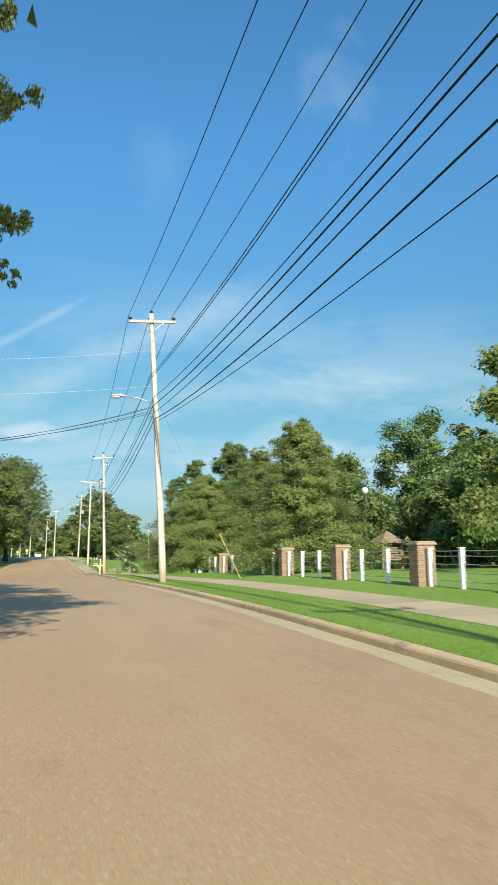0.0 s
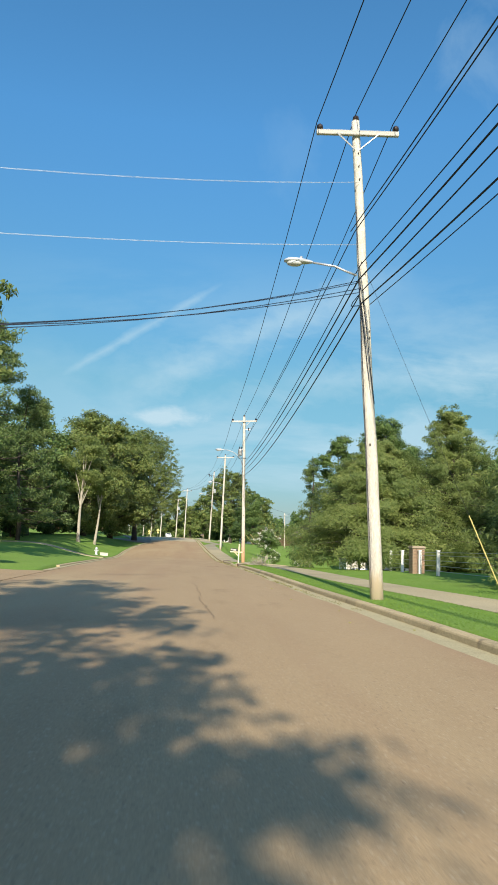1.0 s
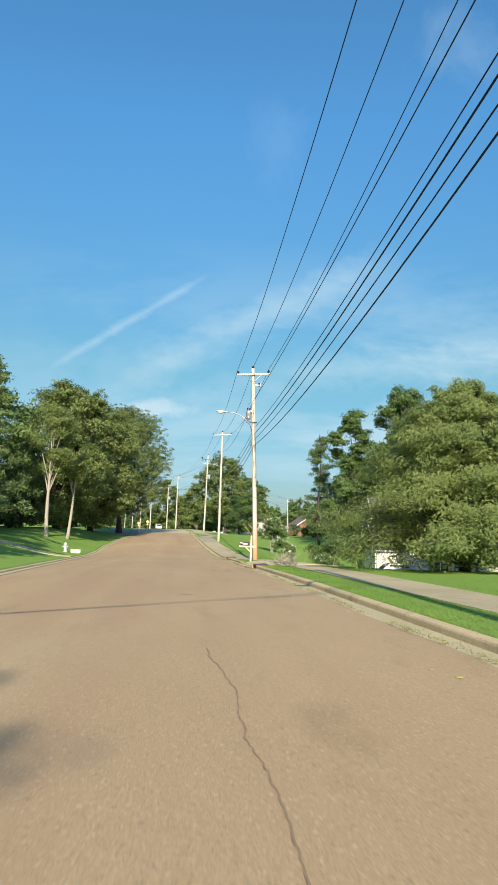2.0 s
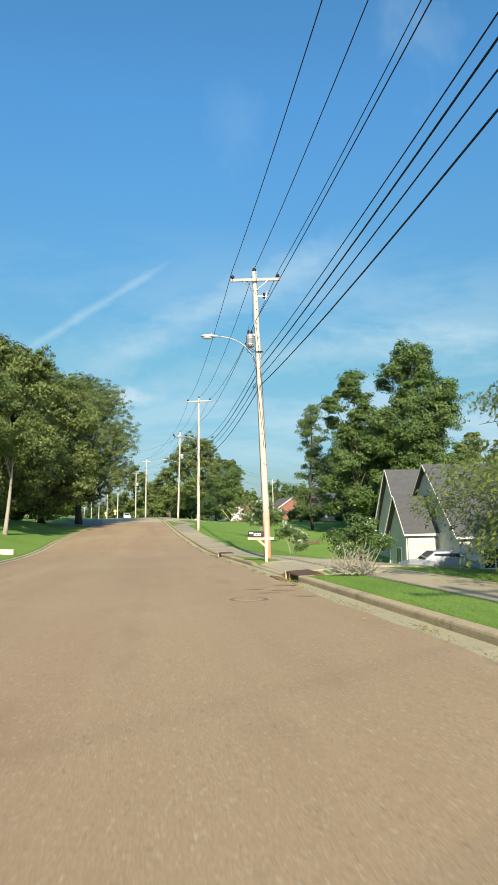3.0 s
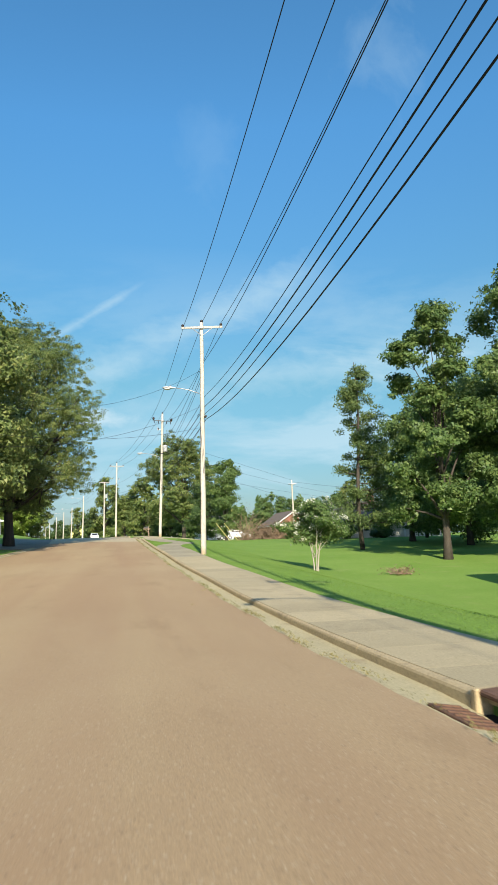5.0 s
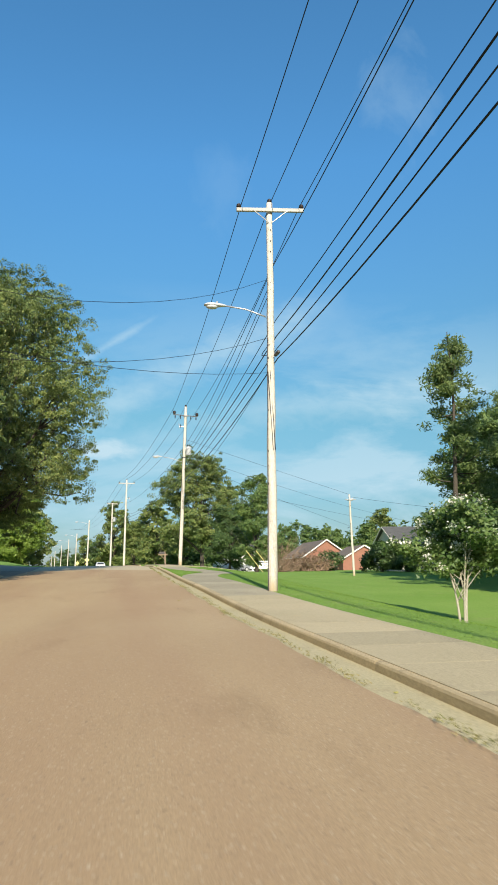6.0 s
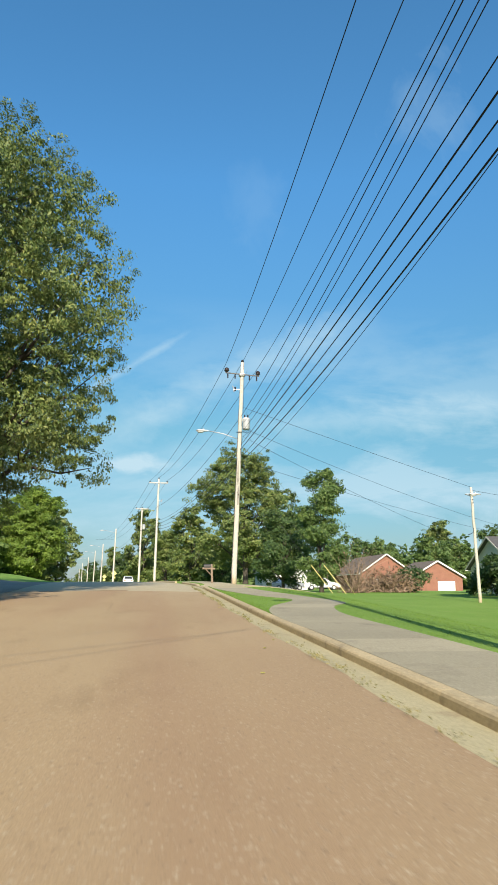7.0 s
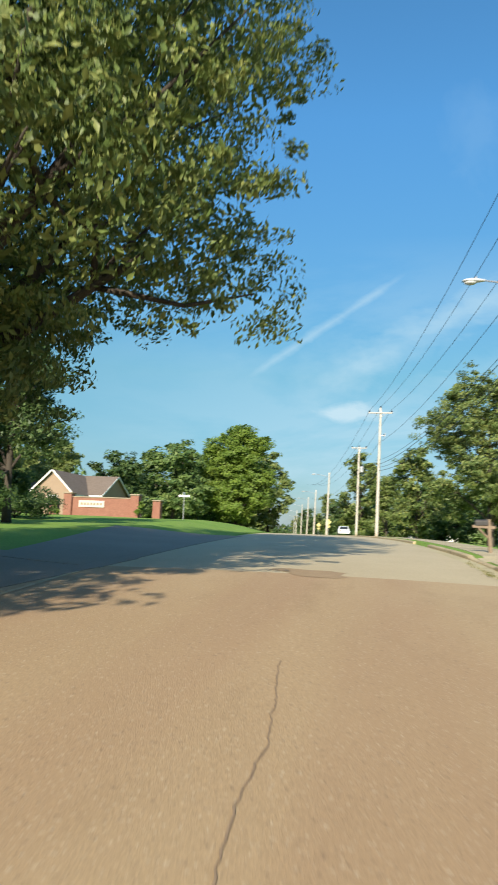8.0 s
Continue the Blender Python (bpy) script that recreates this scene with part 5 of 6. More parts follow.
tree("flowering_shrub", "large green shrub with white flowers before the grey house", grow(11.8, 80.5), 3.1, 1.8, 0.2, 83, 190, 44, 0.15, M_GREEN, M_PALEBARK, 0.04, spread=0.6, lobes=12, stems=4, blossom=22, category="shrub", group="shrubs")
tree("shade_tree", "big spreading green tree beyond the crest", grow(12.2, 200), 19.2, 8.3, 2.8, 84, 1100, 56, 0.3, M_OAK, trunk=0.4, spread=0.95, lobes=26, even=True)
tree("oak_tree", "low dark green tree beside the cedar", grow(13.6, 178), 8.2, 3.6, 0.4, 86, 360, 46, 0.26, M_DEEP, trunk=0.2, spread=0.9, lobes=18, even=True)
tree("cedar_tree", "upright dark cedar beside the lawn", grow(14.9, 166), 11.0, 3.1, 0.6, 85, 520, 56, 0.22, M_GREEN, trunk=0.2, spread=0.8, lobes=16)

# distant trees: a few kinds, set out again and again
kinds = [tree("distant_tree", "rounded green tree far along the street", (-32 + 3 * i, 245 + 9 * i, land_z(-32 + 3 * i, 245 + 9 * i)), 13 + 1.5 * i, 6.5 - 0.3 * i, 0.2, 90 + i, 330, 20, 0.68, m_, trunk=0.3, spread=1.2, lobes=22, core=40, even=True, group="distant trees")
         for i, m_ in enumerate((M_GREEN, M_DEEP, M_FEATHER, M_OAK))]
bright = tree("distant_tree", "bright green pointed tree beyond the brick wall", grow(-21.5, 228), 15.6, 6.6, 0.4, 95, 1100, 46, 0.4, M_BRIGHT, trunk=0.3, spread=1.2, lobes=34, even=True, peak=0.45, group="distant trees")
rng = random.Random(77)
spots = [(-30, 222), (-36, 214), (-43, 210), (-49, 216), (-27, 236), (-40, 228), (-55, 224), (-62, 215), (-34, 260), (-45, 250), (-27, 262), (-38, 300), (-46, 330), (-52, 372), (-58, 430)]
spots += [(6, 226), (12, 232), (19, 226), (2, 246), (-3, 262), (9, 256), (-8, 290), (2, 300), (-14, 330), (-4, 345), (-26, 400), (-12, 410), (25, 240), (-30, 470), (-20, 520), (-62, 520), (-48, 560), (-40, 620), (-85, 640), (-110, 600)]
spots += [(66, 262), (78, 252), (90, 232), (72, 222), (60, 206), (84, 200), (98, 214), (52, 186), (66, 176), (76, 160), (58, 150), (88, 140), (48, 122), (60, 112), (44, 100), (52, 84), (46, 70), (50, 52), (44, 36), (58, 62), (66, 96), (52, 24), (46, 16)]
spots += [(-36, 95), (-38, 112), (-35, 128), (-46, 104), (-44, 140), (-40, 76), (-36, 60), (-48, 62), (-52, 84), (-40, 160), (-52, 176), (-60, 190), (-46, 196)]
for n_, (x_, y_) in enumerate(spots):
    s = rng.uniform(0.62, 1.0)
    copy_thing(kinds[n_ % 4], Matrix.Translation((x_, y_, land_z(x_, y_) - 0.05)) @ Matrix.Rotation(rng.uniform(0, 6.28), 4, "Z") @ Matrix.Diagonal((s * rng.uniform(0.9, 1.15), s * rng.uniform(0.9, 1.15), s, 1)))


def belt(name, path, height, depth, count, size, material, seed):
    """A far wood: one cloud of leaves along a line on the plan, with an uneven top."""
    rng = np.random.default_rng(seed)
    pts, face = [], []
    seg = list(zip(path, path[1:]))
    for (x0, y0), (x1, y1) in seg:
        n = count // len(seg)
        t = rng.uniform(size=n)
        length = math.hypot(x1 - x0, y1 - y0)
        side = rng.uniform(-0.5, 0.5, n) * depth
        x = x0 + (x1 - x0) * t - (y1 - y0) / length * side
        y = y0 + (y1 - y0) * t + (x1 - x0) / length * side
        u = t * length
        top = height * (0.72 + 0.16 * np.sin(u * 0.55 + seed) + 0.12 * np.sin(u * 1.27 + 2 * seed) + 0.08 * np.sin(u * 2.9 + seed)) * np.sqrt(np.clip(1 - (2 * side / depth) ** 2, 0.05, 1))
        h = rng.uniform(size=n) ** 0.7
        z = np.array([land_z(a, b) for a, b in zip(x, y)]) + top * h
        pts.append(np.stack([x, y, z], 1))
        face.append(np.stack([-(y1 - y0) / length * side, (x1 - x0) / length * side, h * depth * 0.5], 1) / depth)
    pts, face = np.concatenate(pts), np.concatenate(face)
    ob = part(name, leaf_shape(pts, size * rng.uniform(0.6, 1.3, len(pts)), rng, 0.2, material, name, 0.7, face, True), material)
    return tagged(ob, "distant belt of dense green woodland", "woods", kind="stuff")


belt("woods", ((-58, 40), (-56, 110), (-62, 190)), 12, 12, 14000, 1.3, M_DEEP, 1)
belt("woods", ((64, -5), (60, 60), (74, 130), (110, 180)), 11, 12, 22000, 1.2, M_GREEN, 2)
belt("woods", ((0, 275), (40, 262), (90, 262), (150, 240)), 12.8, 14, 30000, 1.1, M_GREEN, 3)
belt("woods", ((-75, 225), (-45, 275), (-60, 380), (-90, 560)), 12, 14, 26000, 1.2, M_GREEN, 4)
belt("woods", ((10, 290), (-5, 360), (-30, 480), (-50, 600)), 11, 14, 24000, 1.2, M_DEEP, 5)
belt("woods", ((-190, 690), (-70, 700), (80, 690)), 14, 16, 9000, 2.2, M_DEEP, 6)


# ---- fence with brick pillars ----
def fence_x(y):
    return 10.45 + 0.6 * ease((y - 30) / 18)


fence = thing("fence", pose(0, 0, 0), "white fence posts with thin grey wire rails along the lawn", "fence")
pillars = (12.9, 19.2, 25.3, 31.8, 47.0)
posts = sorted([p - 0.45 for p in pillars] + [p + d for p in pillars for d in (2.2, 4.2)] + [44.0, 53.5, 55.7, 57.9])
for y in posts:
    z = land_z(fence_x(y), y)
    bm = box((0.13, 0.13, 1.12), (fence_x(y), y, z + 0.5), bevel=0.01)
    box((0.16, 0.16, 0.03), (fence_x(y), y, z + 1.075), bevel=0.008, bm=bm)
    part("post", bm, M_WHITE, fence)
stops = sorted(posts + list(pillars))
for a, b in zip(stops, stops[1:]):
    for h in (0.2, 0.42, 0.64, 0.86, 1.0):
        p, q = Vector((fence_x(a), a, land_z(fence_x(a), a) + h)), Vector((fence_x(b), b, land_z(fence_x(b), b) + h))
        part("rail", tube([p, p.lerp(q, 0.5) - Vector((0, 0, 0.012)), q], 0.011, 6), M_GALV, fence)

brick_shape = box((0.195, 0.09, 0.058), bevel=0.004)
brick_data = bpy.data.meshes.new("brick")
brick_shape.to_mesh(brick_data)
brick_shape.free()
brick_data.materials.append(M_BRICK)


def brick_pillar(x, y, side=0.56, tall=1.22, detail=True):
    z = land_z(x, y) - 0.05
    p = thing("brick_pillar", pose(x, y, z), "square brown brick fence pillar with a stone cap", "pillar", "pillars of the fence")
    part("core", box((side - 0.012, side - 0.012, tall), (0, 0, tall / 2)), M_CAP, p)
    cap = box((side + 0.1, side + 0.1, 0.07), (0, 0, tall + 0.035), bevel=0.015)
    box((side + 0.02, side + 0.02, 0.05), (0, 0, tall + 0.09), bevel=0.012, bm=cap)
    part("cap", cap, M_CAP, p, "pale stone cap")
    if detail:
        n = int(tall / 0.07)
        for row in range(n):
            for face in range(4):
                for k in range(3):
                    off = (k - 1) * 0.205 + (0.05 if (row + face) % 2 else -0.05)
                    b = new("brick", brick_data)
                    b.parent = p
                    b.matrix_basis = Matrix.Rotation(face * math.pi / 2, 4, "Z") @ Matrix.Translation((max(-0.18, min(0.18, off)), -side / 2 + 0.035, 0.04 + row * 0.07))


for i, y in enumerate(pillars):
    brick_pillar(fence_x(y), y, tall=1.22, detail=True)

# ---- mailboxes ----
box_at = (4.15, 66.75)
mail = thing("mailbox", pose(box_at[0], box_at[1], land_z(*box_at), 0, 1.5, 0), "black mailbox on a cream wooden post with a pointed top", "mailbox")
bm = box((0.095, 0.095, 1.26), (0, 0, 0.6), bevel=0.006)
part("post", bm, M_CREAM, mail)
part("finial", moved(turned([(0.045, 0), (0.03, 0.02), (0.03, 0.035), (0.055, 0.06), (0.06, 0.1), (0.045, 0.14), (0.015, 0.18)], 12), Matrix.Translation((0, 0, 1.22))), M_CREAM, mail, smooth=True)
part("arm", box((0.92, 0.08, 0.09), (-0.2, 0, 0.80), bevel=0.006), M_CREAM, mail)
part("strut", tube([(-0.02, 0, 0.52), (-0.32, 0, 0.78)], 0.04, 4), M_CREAM, mail)
prof = [(-0.085, 0), (-0.085, 0.11)] + [(-0.085 * math.cos(math.pi * i / 8), 0.11 + 0.085 * math.sin(math.pi * i / 8)) for i in range(1, 8)] + [(0.085, 0.11), (0.085, 0)]
verts = [(x, y, z + 0.85) for x in (-0.63, -0.1) for y, z in prof]
k = len(prof)
faces = [tuple(range(k - 1, -1, -1)), tuple(range(k, 2 * k))] + [(i, (i + 1) % k, k + (i + 1) % k, k + i) for i in range(k)]
letter = part("letter_box", (verts, faces), M_BLACK, mail, "black metal letter box")
part("number_panel", box((0.24, 0.006, 0.09), (-0.34, -0.088, 0.935)), M_WHITE, letter, "white panel with dark bars")
for i in range(4):
    part("bar", box((0.03, 0.006, 0.06), (-0.42 + 0.052 * i, -0.093, 0.935)), M_BLACK, letter)
part("flag", box((0.14, 0.012, 0.05), (-0.55, -0.095, 0.98), bevel=0.004), M_WHITE, letter)

x_, y_ = 3.55, 145.2
pair = thing("mailbox_stand", pose(x_, y_, land_z(x_, y_), 0, -3, 8), "brown weathered wooden mailbox stand beside the kerb", "mailbox")
part("post", box((0.11, 0.11, 1.15), (0.05, 0, 0.53), bevel=0.01), M_WOODBOX, pair)
part("arm", box((0.75, 0.1, 0.1), (-0.12, 0, 0.86), (0, 4, 0), bevel=0.008), M_WOODBOX, pair)
part("strut", tube([(0.0, 0, 0.5), (-0.3, 0, 0.82)], 0.035, 5), M_WOODBOX, pair)
part("letter_box", ([(x * 0.8 + 0.1, y * 0.9, z + 0.06) for x, y, z in verts], faces), M_DARKMETAL, pair, "dull dark letter box")


# ---- houses ----
def gable(name, parent, x0, x1, y0, y1, z0, eave, ridge, wall, roof, along="x", over=0.35):
    """A gabled volume: walls, roof with thickness and overhang, white verge boards. Its ridge runs along x or y."""
    if along == "x":
        ym = (y0 + y1) / 2
        v = [(x0, y0, z0), (x1, y0, z0), (x1, y1, z0), (x0, y1, z0), (x0, y0, eave), (x1, y0, eave), (x1, y1, eave), (x0, y1, eave), (x0, ym, ridge), (x1, ym, ridge)]
        f = [(0, 1, 5, 4), (2, 3, 7, 6), (3, 0, 4, 8, 7), (1, 2, 6, 9, 5), (3, 2, 1, 0)]
        sides = [((x0 - over, y0, eave), (x1 + over, y0, eave), (x1 + over, ym, ridge), (x0 - over, ym, ridge)), ((x1 + over, y1, eave), (x0 - over, y1, eave), (x0 - over, ym, ridge), (x1 + over, ym, ridge))]
    else:
        xm = (x0 + x1) / 2
        v = [(x0, y0, z0), (x1, y0, z0), (x1, y1, z0), (x0, y1, z0), (x0, y0, eave), (x1, y0, eave), (x1, y1, eave), (x0, y1, eave), (xm, y0, ridge), (xm, y1, ridge)]
        f = [(0, 1, 5, 8, 4), (2, 3, 7, 9, 6), (3, 0, 4, 7), (1, 2, 6, 5), (3, 2, 1, 0)]
        sides = [((x0, y1 + over, eave), (x0, y0 - over, eave), (xm, y0 - over, ridge), (xm, y1 + over, ridge)), ((x1, y0 - over, eave), (x1, y1 + over, eave), (xm, y1 + over, ridge), (xm, y0 - over, ridge))]
    part("wall", (v, f), wall, parent)
    for q in sides:
        a, b, c, d = [Vector(p) for p in q]
        down = (a - d).normalized()
        a, b = a + down * over, b + down * over
        nrm = (b - a).cross(d - a).normalized()
        lo, hi = [p + nrm * 0.02 for p in (a, b, c, d)], [p + nrm * 0.16 for p in (a, b, c, d)]
        part("roof", (lo + hi, [(3, 2, 1, 0), (4, 5, 6, 7), (0, 1, 5, 4), (1, 2, 6, 5), (2, 3, 7, 6), (3, 0, 4, 7)]), roof, parent)
        for p, r in ((a, d), (b, c)):
            bm = box((0.05, (r - p).length, 0.12 if wall is M_SIDING else 0.2))
            side = (b - a).normalized() * (-0.028 if p is a else 0.028)
            bm.transform(Matrix.Translation((p + r) / 2 + side + nrm * 0.06) @ (r - p).to_track_quat("Y", "Z").to_matrix().to_4x4())
            part("verge_board", bm, M_SIDING if wall is M_SIDING else M_WHITE, parent)
        bm = box(((b - a).length, 0.05, 0.16))
        bm.transform(Matrix.Translation((a + b) / 2 + down * 0.03 + nrm * 0.06) @ (b - a).to_track_quat("X", "Z").to_matrix().to_4x4())
        part("fascia", bm, M_WHITE, parent)


def window(parent, at, w, h, face="x", pane=M_GLASS, name="window"):
    """A window of frame and panes on a wall that looks along -x or -y."""
    x, y, z = at
    s = (0.06, w, h) if face == "x" else (w, 0.06, h)
    o = (-0.03, 0, 0) if face == "x" else (0, -0.03, 0)
    win = part(name, box(s, (x + o[0], y + o[1], z), bevel=0.01), M_WHITE, parent)
    for k in (-1, 1):
        if face == "x":
            part("pane", box((0.03, w / 2 - 0.09, h - 0.14), (x - 0.055, y + k * (w / 4 - 0.01), z)), pane, win)
        else:
            part("pane", box((w / 2 - 0.09, 0.03, h - 0.14), (x + k * (w / 4 - 0.01), y - 0.055, z)), pane, win)


g = -2.75
house = thing("house", pose(-0.8, 0, -0.6), "pale grey house with steep dark shingle gables", "house", "houses")
gable("bay", house, 18.0, 24.8, 87.0, 90.3, g, 0.5, 2.75, M_SIDING, M_SHINGLE)
gable("main", house, 20.1, 35, 83.8, 93.0, g, 0.3, 4.9, M_SIDING, M_SHINGLE)
gable("rear", house, 20.2, 34, 93.4, 99.2, g, 0.6, 5.1, M_SIDING, M_SHINGLE)
gable("porch", house, 19.6, 23, 91.2, 94.2, g, 0.0, 2.7, M_SIDING, M_SHINGLE)
door = part("garage_door", box((1.6, 0.06, 2.7), (19.15, 86.96, g + 1.35), bevel=0.01), M_WHITE, house, "white panelled door lit by the sun")
for i in range(4):
    part("panel", box((1.36, 0.03, 0.42), (19.15, 86.92, g + 0.4 + 0.62 * i), bevel=0.01), M_PALEWALL, door)
window(house, (18.0, 88.6, -1.3), 0.9, 1.3)
window(house, (20.1, 85.4, -1.3), 1.0, 1.3)
window(house, (20.1, 87.2, 1.7), 0.55, 1.2)
window(house, (20.2, 96.4, -0.9), 1.0, 1.3)
for y_ in (87.05, 90.25):
    part("downpipe", tube([(17.92, y_, 0.45), (17.92, y_, g + 0.1)], 0.045, 8), M_WHITE, house)
window(house, (22.4, 83.8, -1.2), 1.6, 1.4, "y")

dark_house = thing("house", pose(0, 0, 0), "low house with a dark roof and porch under the pines", "house", "houses")
z_ = land_z(34, 158)
gable("main", dark_house, 27.5, 41, 155, 163, z_ - 0.2, 2.35, 4.7, M_SIDING, M_SHINGLE)
window(dark_house, (30.5, 155, z_ + 1.4), 1.4, 1.3, "y")
window(dark_house, (33.5, 155, z_ + 1.2), 1.0, 2.0, "y")
part("chimney", box((0.8, 0.8, 1.6), (33, 159, 5.0), bevel=0.02), M_REDBRICK, dark_house)
for x_ in (27.9, 31.6, 35.4):
    part("porch_post", box((0.12, 0.12, 2.0 - z_), (x_, 153.7, z_ / 2 + 1.0)), M_WHITE, dark_house)
part("porch_roof", box((8.5, 1.9, 0.14), (31.9, 154.3, 2.2), (-8, 0, 0)), M_SHINGLE, dark_house)

brick_house = thing("house", pose(0, 0, 0), "red brick house with a white edged gable beyond the lawn", "house", "houses")
z_ = land_z(38, 217) - 0.3
gable("main", brick_house, 32.8, 41.4, 215, 232, z_, 2.95, 5.9, M_REDBRICK, M_BROWNROOF, "y", 0.4)
window(brick_house, (35.9, 215, z_ + 1.4), 1.1, 1.3, "y")
garage = thing("garage", pose(0, 0, 0), "small red brick garage with a white door", "garage", "houses")
z_ = land_z(41, 196) - 0.4
gable("main", garage, 34.0, 41.0, 195, 203, z_, 2.1, 4.1, M_REDBRICK, M_BROWNROOF, "y", 0.35)
part("garage_door", box((2.4, 0.08, 1.5), (38.7, 194.95, z_ + 0.9), bevel=0.01), M_WHITE, garage)
white_house = thing("house", pose(0, 0, 0), "dark roofed house with a white gable among the trees", "house", "houses")
z_ = land_z(21, 212) - 0.3
gable("main", white_house, 16.2, 23.2, 211, 219, z_ - 0.8, 3.0, 5.0, M_WHITE, M_SHINGLE, "x", 0.4)
gable("front", white_house, 20.0, 22.8, 209.6, 215, z_ - 0.8, 2.9, 4.6, M_WHITE, M_SHINGLE, "y", 0.35)
window(white_house, (21.4, 209.6, z_ + 1.0), 1.2, 1.2, "y")
low = thing("building", pose(0, 0, 0), "long low white building far along the street", "building", "houses")
z_ = land_z(10, 268) - 0.2
gable("main", low, 2.5, 16, 262, 268, z_, z_ + 1.9, z_ + 2.5, M_WHITE, M_WHITE, "x", 0.3)
for x_ in (9.0, 10.6, 12.2, 13.8):
    window(low, (x_, 262, z_ + 1.1), 0.9, 0.9, "y")
far_left = thing("house", pose(0, 0, 0), "tan house with a brown hipped roof behind the brick wall", "house", "houses")
z_ = land_z(-44, 205)
gable("main", far_left, -50, -34.2, 204, 214, z_ - 0.2, z_ + 2.8, z_ + 5.4, M_TANWALL, M_BROWNROOF, "x", 0.4)
gable("front", far_left, -41.2, -35.9, 199.5, 208, z_ - 0.2, z_ + 2.8, z_ + 5.4, M_TANWALL, M_BROWNROOF, "y", 0.4)
window(far_left, (-38.5, 199.5, z_ + 1.7), 1.3, 1.5, "y")

# ---- brick entrance wall, street sign ----
entrance = thing("entrance_wall", pose(0, 0, 0), "red brick entrance wall with a pale name panel and pillars", "wall")
z_ = land_z(-23.5, 180) - 0.1
for x_ in (-27.3, -21.0):
    part("pillar", box((0.75, 0.75, 2.0), (x_, 180, z_ + 1.0), bevel=0.01), M_REDBRICK, entrance)
    part("cap", box((0.9, 0.9, 0.14), (x_, 180, z_ + 2.07), bevel=0.03), M_CAP, entrance)
part("wall", box((5.6, 0.4, 1.7), (-24.15, 180.1, z_ + 0.85), bevel=0.01), M_REDBRICK, entrance)
part("coping", box((5.6, 0.5, 0.1), (-24.15, 180.1, z_ + 1.75), bevel=0.02), M_CAP, entrance)
panel = part("name_panel", box((2.4, 0.06, 0.6), (-25.1, 179.86, z_ + 1.15), bevel=0.01), M_PALEWALL, entrance, "pale stone name panel")
for i in range(7):
    part("bar", box((0.2, 0.02, 0.2), (-26.0 + 0.3 * i, 179.82, z_ + 1.15)), M_CAP, panel)
part("pillar", box((0.7, 0.7, 1.6), (-19.3, 181, z_ + 0.8), bevel=0.01), M_REDBRICK, entrance)
part("cap", box((0.85, 0.85, 0.12), (-19.3, 181, z_ + 1.66), bevel=0.03), M_CAP, entrance)
part("pillar", box((0.7, 0.7, 1.6), (-29.4, 181.5, z_ + 0.8), bevel=0.01), M_REDBRICK, entrance)
for x_ in (-28.3, -20.2):
    tree("clipped_shrub", "small clipped evergreen beside the brick wall", grow(x_, 179.2), 1.5, 0.5, 0.1, int(-x_ * 3), 50, 30, 0.13, M_BRIGHT, trunk=0.04, spread=0.3, lobes=6, shape="cone", peak=0.5, category="shrub", group="shrubs")
sign = thing("street_sign", pose(-16.6, 180, land_z(-16.6, 180)), "street name sign on a thin metal post", "street sign")
part("post", tube([(0, 0, -0.2), (0, 0, 2.1)], 0.035, 8), M_GALV, sign)
part("blade", box((1.0, 0.03, 0.2), (0, 0, 2.05), bevel=0.005), M_WHITE, sign, "pale sign blade with plain bars")
part("blade", box((0.03, 0.8, 0.2), (0, 0, 2.26), bevel=0.005), M_WHITE, sign)
for y_ in (262, 300):
    x_ = kerb_x(y_) + 1.4
    ysign = thing("warning_sign", pose(x_, y_, land_z(x_, y_)), "yellow diamond warning sign on a post", "road sign", "warning signs")
    part("post", tube([(0, 0, -0.2), (0, 0, 3.2)], 0.04, 8), M_GALV, ysign)
    part("plate", box((0.85, 0.03, 0.85), (0, -0.05, 2.7), (0, 45, 0), bevel=0.01), M_YELLOW, ysign)
    part("plate", box((0.6, 0.03, 0.4), (0, -0.05, 1.8), bevel=0.01), M_YELLOW, ysign)


